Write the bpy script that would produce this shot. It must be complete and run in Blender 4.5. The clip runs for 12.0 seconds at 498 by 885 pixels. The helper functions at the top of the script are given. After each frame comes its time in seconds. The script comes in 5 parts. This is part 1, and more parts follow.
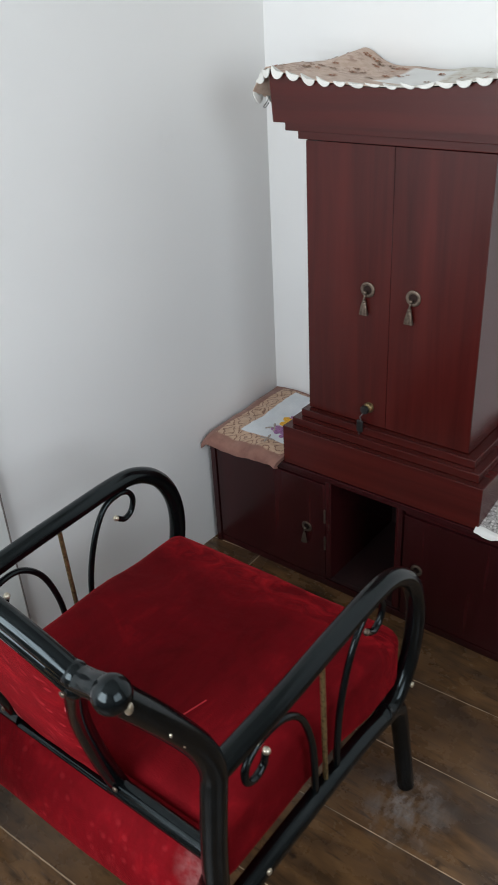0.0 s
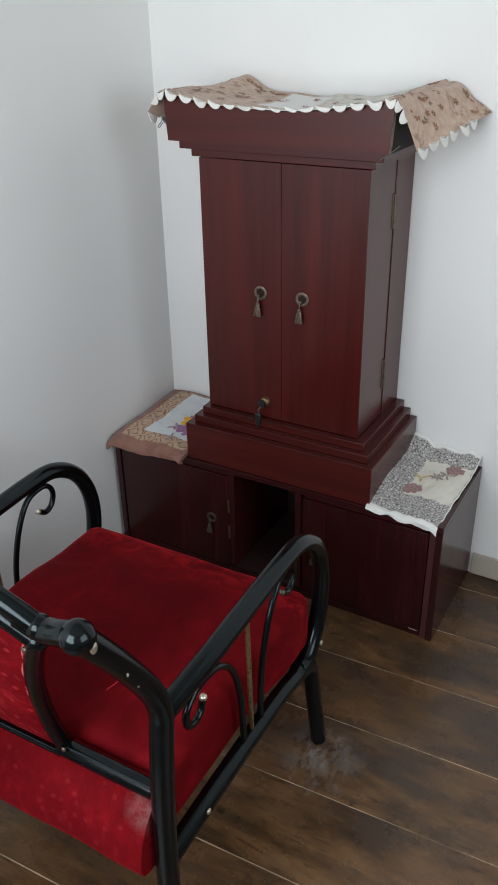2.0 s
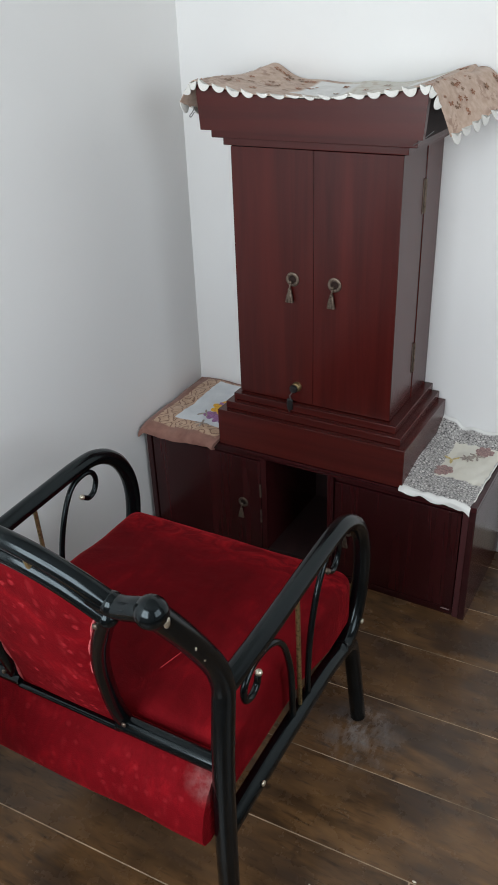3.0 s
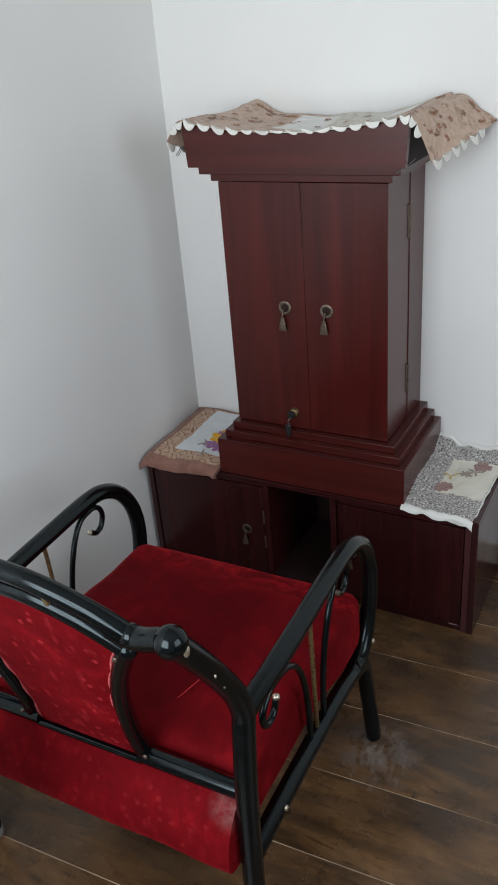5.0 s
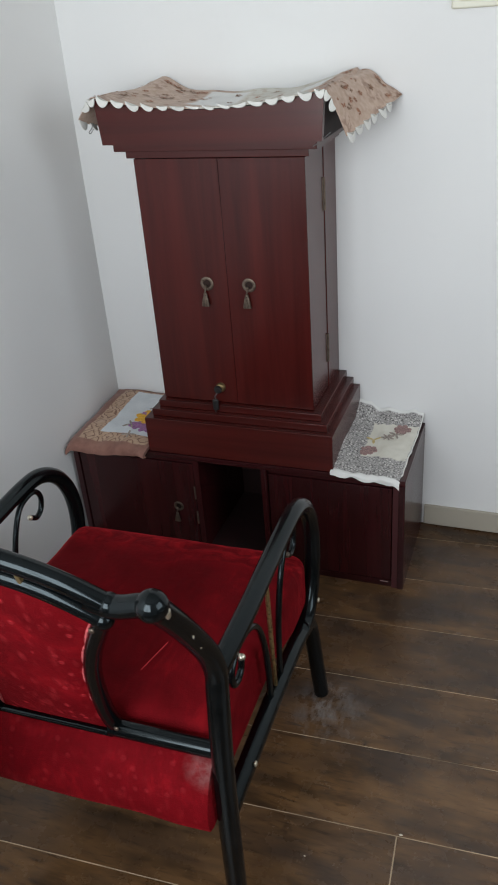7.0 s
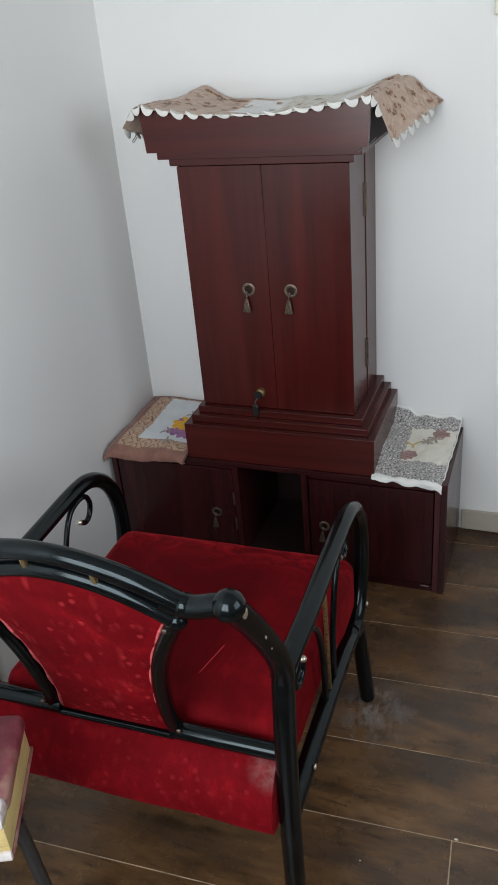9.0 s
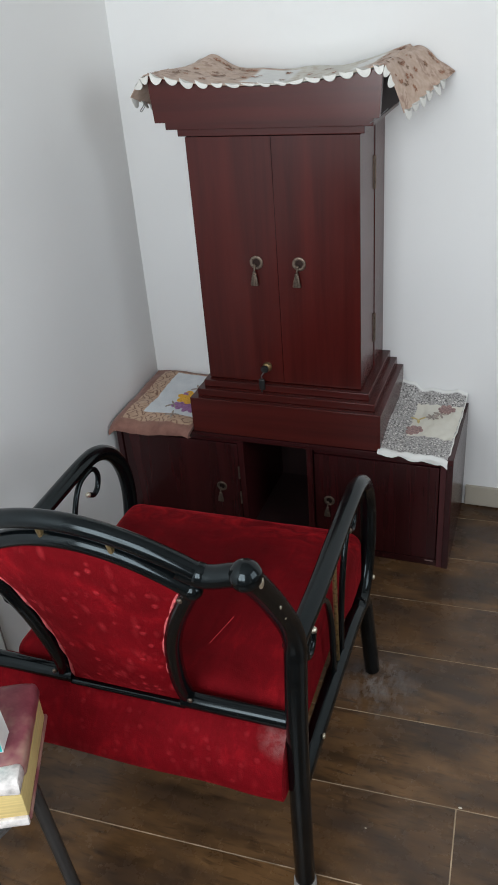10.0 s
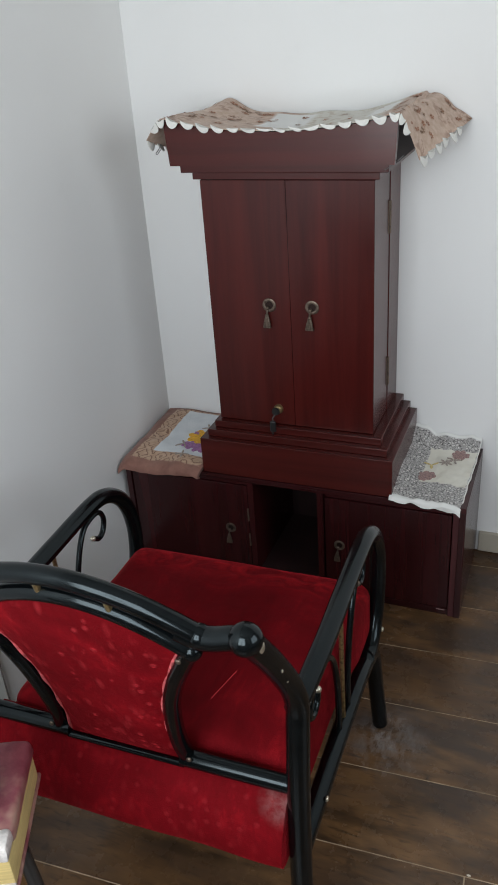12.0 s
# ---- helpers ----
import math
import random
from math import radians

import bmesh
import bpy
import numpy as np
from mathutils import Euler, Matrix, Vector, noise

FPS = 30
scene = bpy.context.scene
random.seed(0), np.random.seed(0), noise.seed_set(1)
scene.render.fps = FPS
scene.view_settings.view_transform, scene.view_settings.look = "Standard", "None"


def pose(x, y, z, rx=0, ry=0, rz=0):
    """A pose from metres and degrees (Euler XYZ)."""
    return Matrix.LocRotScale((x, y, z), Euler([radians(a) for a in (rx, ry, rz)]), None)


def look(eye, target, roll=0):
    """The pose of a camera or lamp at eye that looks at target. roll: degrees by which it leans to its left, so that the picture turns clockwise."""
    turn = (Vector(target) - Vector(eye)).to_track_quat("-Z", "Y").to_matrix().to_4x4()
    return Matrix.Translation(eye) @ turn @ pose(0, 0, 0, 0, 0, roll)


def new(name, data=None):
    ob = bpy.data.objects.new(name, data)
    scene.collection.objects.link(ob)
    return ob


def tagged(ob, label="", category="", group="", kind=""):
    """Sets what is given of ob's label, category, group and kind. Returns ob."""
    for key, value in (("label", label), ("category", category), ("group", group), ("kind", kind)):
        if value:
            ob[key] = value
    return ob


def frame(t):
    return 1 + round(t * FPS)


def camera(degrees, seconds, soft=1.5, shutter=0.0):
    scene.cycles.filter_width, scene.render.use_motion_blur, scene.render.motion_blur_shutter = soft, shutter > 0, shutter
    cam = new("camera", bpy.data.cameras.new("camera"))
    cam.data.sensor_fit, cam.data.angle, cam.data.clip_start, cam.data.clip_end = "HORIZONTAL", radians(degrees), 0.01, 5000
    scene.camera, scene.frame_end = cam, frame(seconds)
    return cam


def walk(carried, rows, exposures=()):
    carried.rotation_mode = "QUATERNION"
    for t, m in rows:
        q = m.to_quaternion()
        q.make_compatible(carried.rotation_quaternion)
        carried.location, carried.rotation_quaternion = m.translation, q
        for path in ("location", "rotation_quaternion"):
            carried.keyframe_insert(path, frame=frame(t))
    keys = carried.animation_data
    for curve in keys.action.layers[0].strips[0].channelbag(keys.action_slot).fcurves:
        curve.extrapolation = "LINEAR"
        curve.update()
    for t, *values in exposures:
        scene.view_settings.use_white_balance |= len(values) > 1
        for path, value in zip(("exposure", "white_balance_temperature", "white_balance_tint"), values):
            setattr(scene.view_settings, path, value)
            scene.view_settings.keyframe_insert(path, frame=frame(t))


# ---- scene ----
cam = camera(34.5, 12.0, soft=1.7, shutter=0.5)
PATH = [
    (0, (1.435, -1.964, 1.51), (0.312, -0.636, 0.524), -3.3),
    (0.5, (1.51, -1.979, 1.536), (0.373, -0.667, 0.544), -3.4),
    (1, (1.517, -2.056, 1.566), (0.463, -0.632, 0.639), -3.1),
    (1.5, (1.481, -2.118, 1.546), (0.532, -0.637, 0.595), -1.9),
    (2, (1.472, -2.135, 1.529), (0.586, -0.619, 0.573), -1.2),
    (2.5, (1.452, -2.179, 1.536), (0.553, -0.673, 0.575), -1.9),
    (3, (1.423, -2.204, 1.537), (0.532, -0.705, 0.558), -2.3),
    (5, (1.419, -2.233, 1.555), (0.529, -0.698, 0.632), -5.0),
    (5.5, (1.416, -2.208, 1.553), (0.39, -0.734, 0.673), -6.2),
    (6, (1.402, -2.223, 1.556), (0.376, -0.749, 0.675), -6.7),
    (6.5, (1.379, -2.256, 1.52), (0.637, -0.672, 0.549), -6.1),
    (7, (1.348, -2.311, 1.549), (0.7, -0.688, 0.576), -4.7),
    (7.5, (1.316, -2.331, 1.559), (0.617, -0.719, 0.604), -4.8),
    (9.5, (1.254, -2.36, 1.543), (0.596, -0.729, 0.591), -5.2),
    (10, (1.241, -2.367, 1.542), (0.585, -0.763, 0.542), -4.9),
    (10.5, (1.237, -2.37, 1.551), (0.578, -0.771, 0.548), -5.0),
    (11, (1.214, -2.376, 1.572), (0.538, -0.782, 0.572), -4.8),
    (11.5, (1.224, -2.358, 1.574), (0.539, -0.735, 0.628), -4.4),
    (12, (1.242, -2.32, 1.563), (0.542, -0.697, 0.627), -4.3),
]
walk(cam, [(t, look(eye, target, roll)) for t, eye, target, roll in PATH],
     [(0, 0.08), (0.5, 0.04), (1.0, -0.16), (1.5, -0.20), (2.5, 0.00), (3.0, -0.04), (5.0, -0.21), (6.0, -0.24), (6.5, -0.16), (7.0, -0.22), (7.5, -0.28), (9.5, -0.18), (10.5, -0.13), (11.5, -0.28), (12.0, -0.28)])

# ---------------------------------------------------------------- light
world = bpy.data.worlds.new("sky")
scene.world = world
world.use_nodes = True
wn = world.node_tree
sky = wn.nodes.new("ShaderNodeTexSky")
sky.sky_type = "NISHITA"
sky.sun_disc = False
sky.sun_elevation = radians(38)
sky.sun_rotation = radians(200)
wn.links.new(sky.outputs[0], wn.nodes["Background"].inputs[0])
wn.nodes["Background"].inputs[1].default_value = 0.10

# room: left wall x = XL, rear wall y = YB
XL, XR, YB, YF, CEIL = 0.000, 3.10, -0.112, -3.10, 2.70
WIN_S = (0.12, 1.42, 0.85, 2.25)      # glazed opening in the wall behind the camera: x0, x1, z0, z1
WIN_E = (-2.75, -1.05, 0.90, 2.40)    # unseen fill window added in the right wall: y0, y1, z0, z1


def window_lamp(name, loc, aim, sx, sy, watts, colour):
    d = bpy.data.lights.new(name, "AREA")
    d.shape, d.size, d.size_y, d.energy, d.color = "RECTANGLE", sx, sy, watts, colour
    ob = new(name, d)
    ob.matrix_world = look(loc, aim)
    return ob


window_lamp("window_daylight", (0.77, YF - 0.06, 1.55), (0.77, 0.0, 1.15), 1.26, 1.36, 53, (0.89, 0.95, 1.0))
# added fill lamp at the unseen side window, brightens the left wall
window_lamp("window_daylight", (XR + 0.06, -1.90, 1.65), (0.0, -1.90, 1.30), 1.65, 1.45, 33, (0.89, 0.95, 1.0))


# ---------------------------------------------------------------- materials
def material(name):
    m = bpy.data.materials.new(name)
    m.use_nodes = True
    return m, m.node_tree, m.node_tree.nodes["Principled BSDF"]


def node(nt, kind, **kw):
    n = nt.nodes.new(kind)
    for k, v in kw.items():
        n.inputs[k].default_value = v
    return n


def coords(nt, scale=(1, 1, 1), rot=(0, 0, 0), out="Object"):
    tc = nt.nodes.new("ShaderNodeTexCoord")
    mp = nt.nodes.new("ShaderNodeMapping")
    mp.inputs["Scale"].default_value = scale
    mp.inputs["Rotation"].default_value = rot
    nt.links.new(tc.outputs[out], mp.inputs[0])
    return mp.outputs[0]


def noise_tex(nt, vec, scale, detail=4.0, rough=0.55, distort=0.0):
    n = node(nt, "ShaderNodeTexNoise", Scale=scale, Detail=detail, Roughness=rough, Distortion=distort)
    nt.links.new(vec, n.inputs["Vector"])
    return n.outputs["Fac"]


def ramp(nt, fac, stops):
    r = nt.nodes.new("ShaderNodeValToRGB")
    el = r.color_ramp.elements
    while len(el) < len(stops):
        el.new(0.5)
    for e, (p, c) in zip(el, stops):
        e.position = p
        e.color = (*c, 1) if len(c) == 3 else c
    nt.links.new(fac, r.inputs[0])
    return r.outputs[0]


def grey(nt, fac, a, b, lo=0.0, hi=1.0):
    r = nt.nodes.new("ShaderNodeMapRange")
    r.inputs["From Min"].default_value, r.inputs["From Max"].default_value = lo, hi
    r.inputs["To Min"].default_value, r.inputs["To Max"].default_value = a, b
    nt.links.new(fac, r.inputs[0])
    return r.outputs[0]


def mix(nt, fac, a, b, blend="MIX"):
    m = nt.nodes.new("ShaderNodeMix")
    m.data_type, m.blend_type = "RGBA", blend
    for sock, v in ((m.inputs[0], fac), (m.inputs[6], a), (m.inputs[7], b)):
        if isinstance(v, (int, float)):
            sock.default_value = v
        elif isinstance(v, tuple):
            sock.default_value = (*v, 1)
        else:
            nt.links.new(v, sock)
    return m.outputs[2]


def math_node(nt, op, a, b=0.0):
    m = nt.nodes.new("ShaderNodeMath")
    m.operation = op
    for sock, v in zip(m.inputs, (a, b)):
        if isinstance(v, (int, float)):
            sock.default_value = v
        else:
            nt.links.new(v, sock)
    return m.outputs[0]


def bump(nt, bsdf, height, strength=0.2, dist=0.002):
    b = node(nt, "ShaderNodeBump", Strength=strength, Distance=dist)
    nt.links.new(height, b.inputs["Height"])
    nt.links.new(b.outputs[0], bsdf.inputs["Normal"])


def paint_wall(name, tint):
    m, nt, b = material(name)
    v = coords(nt)
    broad = noise_tex(nt, v, 1.6, 3)
    fine = noise_tex(nt, v, 90, 3)
    col = ramp(nt, broad, [(0.3, tuple(c * 0.965 for c in tint)), (0.7, tint)])
    smudge = noise_tex(nt, v, 7, 5, 0.7)
    col = mix(nt, grey(nt, smudge, 0.0, 0.35, 0.62, 0.85), col, tuple(c * 0.88 for c in tint))
    nt.links.new(col, b.inputs["Base Color"])
    b.inputs["Roughness"].default_value = 0.62
    rolled = math_node(nt, "ADD", fine, math_node(nt, "MULTIPLY", broad, 2.0))
    bump(nt, b, rolled, 0.10, 0.0015)
    return m


MAT_WALL = paint_wall("wall_paint", (0.80, 0.80, 0.79))
# unseen walls, darkened so that less light bounces into shadows and tubes
MAT_WALL_FAR = paint_wall("far_wall_darkened_paint", (0.34, 0.32, 0.30))
# ceiling is out of view; its tone is lowered to weaken bounced light
MAT_CEIL = paint_wall("ceiling_paint", (0.48, 0.47, 0.455))
MAT_SKIRT = paint_wall("skirting_paint", (0.42, 0.38, 0.31))


def mahogany(name, grain_axis, dark=(0.038, 0.0052, 0.0042), light=(0.072, 0.0094, 0.0074), rough=0.24):
    m, nt, b = material(name)
    sc = [26.0, 26.0, 26.0]
    sc[grain_axis] = 1.3
    v = coords(nt, tuple(sc))
    g = noise_tex(nt, v, 1.6, 6, 0.62, 0.6)
    flame = noise_tex(nt, coords(nt, tuple(s * 0.22 for s in sc)), 1.5, 3, 0.5, 1.2)
    col = ramp(nt, g, [(0.30, dark), (0.55, tuple((d + l) / 2 for d, l in zip(dark, light))), (0.80, light)])
    col = mix(nt, grey(nt, flame, 0.0, 0.75, 0.46, 0.75), col, tuple(l * 1.25 for l in light))
    nt.links.new(col, b.inputs["Base Color"])
    haze = noise_tex(nt, coords(nt), 9, 4, 0.6)
    nt.links.new(grey(nt, haze, rough - 0.06, rough + 0.05), b.inputs["Roughness"])
    b.inputs["Specular IOR Level"].default_value = 0.42
    bump(nt, b, g, 0.03, 0.0005)
    return m


MAT_MAHOG = mahogany("mahogany_laminate", 2)
MAT_MAHOG_H = mahogany("mahogany_laminate_crosswise", 0)
MAT_MAHOG_EDGE = mahogany("mahogany_edge_band", 2, (0.045, 0.012, 0.014), (0.085, 0.022, 0.024), 0.40)
# low cabinet's mahogany, darkened: the armchair's shade is put into the colour
MAT_PLUM_SHADED = mahogany("shaded_plum_laminate", 2, (0.020, 0.0030, 0.0038), (0.040, 0.0060, 0.0070), 0.24)
MAT_PLUM_SHADED_H = mahogany("shaded_plum_laminate_crosswise", 0, (0.020, 0.0030, 0.0038), (0.040, 0.0060, 0.0070), 0.24)
# near-black mahogany copy with the shade of recesses put into its colour
MAT_MAHOG_RECESS = mahogany("recess_shaded_mahogany", 2, (0.011, 0.0026, 0.0026), (0.020, 0.0044, 0.0044), 0.75)


def velvet(name, relief, deep=1.0, lint=None):
    m, nt, b = material(name)
    v = coords(nt)
    crush = noise_tex(nt, v, 6.5, 5, 0.62, 1.0)
    streak = noise_tex(nt, coords(nt, (60, 14, 30), (0, 0, 0.7)), 1.0, 4, 0.6, 0.8)
    fibre = noise_tex(nt, v, 420, 2)
    f = math_node(nt, "ADD", math_node(nt, "MULTIPLY", crush, 0.72), math_node(nt, "MULTIPLY", streak, 0.28))
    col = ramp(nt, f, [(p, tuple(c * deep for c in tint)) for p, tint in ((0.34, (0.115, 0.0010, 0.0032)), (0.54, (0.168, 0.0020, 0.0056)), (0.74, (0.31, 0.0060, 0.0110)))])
    hgt = fibre
    if not relief:                  # seat only: sheen along its front edge painted into colour and bump
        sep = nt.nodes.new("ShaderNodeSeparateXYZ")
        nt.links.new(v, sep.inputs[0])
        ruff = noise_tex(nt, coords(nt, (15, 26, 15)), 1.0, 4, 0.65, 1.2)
        painted_sheen = math_node(nt, "MULTIPLY", grey(nt, sep.outputs[1], 0.0, 1.0, -1.03, -0.955), grey(nt, ruff, 0.0, 0.8, 0.40, 0.66))
        col = mix(nt, painted_sheen, col, (0.36, 0.009, 0.014))
        hgt = math_node(nt, "ADD", math_node(nt, "MULTIPLY", painted_sheen, 2.5), fibre)
    if relief:
        vo = node(nt, "ShaderNodeTexVoronoi", Scale=44.0, Randomness=0.95)
        nt.links.new(v, vo.inputs["Vector"])
        pick = nt.nodes.new("ShaderNodeSeparateColor")
        nt.links.new(vo.outputs["Color"], pick.inputs[0])
        dots = math_node(nt, "MULTIPLY", grey(nt, vo.outputs["Distance"], 1.0, 0.0, 0.14, 0.30), grey(nt, pick.outputs[0], 0.0, 1.0, 0.52, 0.58))
        petal = node(nt, "ShaderNodeTexVoronoi", Scale=30.0, Randomness=1.0)
        nt.links.new(coords(nt, (1.5, 1.5, 0.62), (0, 0.7, 0)), petal.inputs["Vector"])
        lean = node(nt, "ShaderNodeTexVoronoi", Scale=27.0, Randomness=1.0)
        nt.links.new(coords(nt, (1.5, 1.5, 0.62), (0, -0.8, 0)), lean.inputs["Vector"])
        sprig = math_node(nt, "MAXIMUM", grey(nt, petal.outputs["Distance"], 1.0, 0.0, 0.12, 0.34), grey(nt, lean.outputs["Distance"], 1.0, 0.0, 0.12, 0.34))
        beds = grey(nt, noise_tex(nt, v, 15, 2), 0.0, 1.0, 0.44, 0.58)
        leafy = math_node(nt, "MAXIMUM", dots, math_node(nt, "MULTIPLY", math_node(nt, "MULTIPLY", sprig, beds), 0.75))
        col = mix(nt, math_node(nt, "MULTIPLY", leafy, relief), col, (0.48, 0.034, 0.042))
        hgt = math_node(nt, "ADD", math_node(nt, "MULTIPLY", leafy, 6.0 * relief), fibre)
    if lint:                        # grey lint caught in the pile beside the leg
        d = nt.nodes.new("ShaderNodeVectorMath")
        d.operation = "DISTANCE"
        nt.links.new(v, d.inputs[0])
        d.inputs[1].default_value = lint
        fluff = math_node(nt, "MULTIPLY", grey(nt, d.outputs["Value"], 1.0, 0.0, 0.004, 0.050), grey(nt, noise_tex(nt, v, 60, 4, 0.7), 0.10, 0.50, 0.36, 0.66))
        col = mix(nt, fluff, col, (0.34, 0.22, 0.21))
    nt.links.new(col, b.inputs["Base Color"])
    b.inputs["Roughness"].default_value = 0.78
    b.inputs["Specular IOR Level"].default_value = 0.08
    b.inputs["Sheen Weight"].default_value = (0.40 if relief > 0.2 else 0.65) * deep
    b.inputs["Sheen Roughness"].default_value = 0.22
    b.inputs["Sheen Tint"].default_value = (1.0, 0.05, 0.07, 1)
    wr = noise_tex(nt, coords(nt, (9, 22, 9), (0, 0, 0.5)), 1.0, 3, 0.5, 0.5)
    bump(nt, b, math_node(nt, "ADD", hgt, math_node(nt, "MULTIPLY", wr, 3.0)), 0.35, 0.004)
    return m


# seat copy is darker than the other velvets: its shade is in the colour
MAT_VELVET_SHADED = velvet("red_velvet_shaded", 0, 0.78)
MAT_VELVET_FIG = velvet("red_figured_velvet", 0.42, 0.92)
MAT_VELVET_APRON = velvet("red_smooth_velvet", 0.16, 0.95, (0.900, -1.500, 0.420))


def enamel():
    m, nt, b = material("black_enamel")
    v = coords(nt)
    f = noise_tex(nt, v, 30, 4, 0.6)
    dust = noise_tex(nt, v, 140, 3)
    col = ramp(nt, f, [(0.35, (0.0016, 0.0022, 0.0026)), (0.75, (0.0034, 0.0044, 0.0050))])
    chip = grey(nt, noise_tex(nt, v, 120, 2, 0.5), 0.0, 1.0, 0.835, 0.85)
    col = mix(nt, chip, col, (0.22, 0.20, 0.15))
    nt.links.new(col, b.inputs["Base Color"])
    nt.links.new(grey(nt, math_node(nt, "ADD", f, dust), 0.13, 0.21, 0.6, 1.5), b.inputs["Roughness"])
    b.inputs["Specular IOR Level"].default_value = 0.34
    b.inputs["Specular Tint"].default_value = (0.80, 0.95, 1.0, 1)
    bump(nt, b, f, 0.02, 0.0004)
    return m


MAT_ENAMEL = enamel()


def metal(name, colour, rough=0.35, tarnish=(0.05, 0.035, 0.02)):
    m, nt, b = material(name)
    f = noise_tex(nt, coords(nt), 160, 4, 0.6)
    nt.links.new(mix(nt, grey(nt, f, 0.0, 0.8, 0.45, 0.7), colour, tarnish), b.inputs["Base Color"])
    b.inputs["Metallic"].default_value = 0.9
    nt.links.new(grey(nt, f, rough - 0.08, rough + 0.15), b.inputs["Roughness"])
    bump(nt, b, f, 0.1, 0.0004)
    return m


MAT_BRASS = metal("aged_brass", (0.42, 0.31, 0.15), 0.38)
MAT_ANTIQUE = metal("antique_bronze", (0.20, 0.155, 0.12), 0.42, (0.05, 0.036, 0.03))
# darker bronze copy: shade of the pull's hollow put into the colour
MAT_RECESS = metal("shaded_bronze_recess", (0.045, 0.028, 0.024), 0.5, (0.02, 0.012, 0.012))
MAT_BOLT = metal("bright_bolt", (0.80, 0.74, 0.60), 0.30, (0.35, 0.30, 0.2))
MAT_STEEL = metal("grey_steel", (0.30, 0.30, 0.30), 0.45, (0.12, 0.12, 0.11))


def plain(name, colour, rough=0.6, spread=0.12, scale=40.0, relief=0.1):
    m, nt, b = material(name)
    f = noise_tex(nt, coords(nt), scale, 5, 0.6)
    lo = tuple(c * (1 - spread) for c in colour)
    hi = tuple(min(1, c * (1 + spread)) for c in colour)
    nt.links.new(ramp(nt, f, [(0.3, lo), (0.7, hi)]), b.inputs["Base Color"])
    b.inputs["Roughness"].default_value = rough
    bump(nt, b, f, relief, 0.0008)
    return m


MAT_CHIP = plain("bare_chipboard", (0.28, 0.20, 0.19), 0.9, 0.5, 200)
MAT_RUBBER = plain("worn_grey_rubber", (0.20, 0.19, 0.18), 0.8, 0.35, 120)
MAT_BLACKPLASTIC = plain("black_plastic", (0.012, 0.012, 0.012), 0.4)
MAT_LACE = plain("white_lace", (0.70, 0.69, 0.65), 0.85, 0.06, 300, 0.3)
MAT_PILLOWWHITE = plain("white_board_paint", (0.66, 0.68, 0.66), 0.5, 0.05, 12)
MAT_INK = plain("blue_black_ink", (0.018, 0.022, 0.075), 0.5, 0.2)
MAT_INK_RED = plain("orange_red_ink", (0.55, 0.10, 0.04), 0.5, 0.1)
MAT_EDGE = plain("grey_brown_edge", (0.13, 0.11, 0.10), 0.5, 0.2)
MAT_SWITCH = plain("cream_plastic", (0.72, 0.70, 0.58), 0.4, 0.03)
MAT_FILLER = plain("pale_joint_dust", (0.40, 0.30, 0.20), 0.9, 0.6, 9)
MAT_YELLOW = plain("yellow_appliance_thread", (0.80, 0.42, 0.04), 0.8, 0.3, 150)
MAT_VIOLET = plain("mauve_thread", (0.34, 0.16, 0.33), 0.85, 0.35, 150)
MAT_ROSE = plain("dusty_rose_thread", (0.33, 0.215, 0.20), 0.85, 0.55, 260)
MAT_TAUPE = plain("taupe_thread", (0.36, 0.31, 0.27), 0.85, 0.5, 260)
MAT_OCHRE = plain("ochre_thread", (0.58, 0.46, 0.20), 0.85, 0.3, 200)


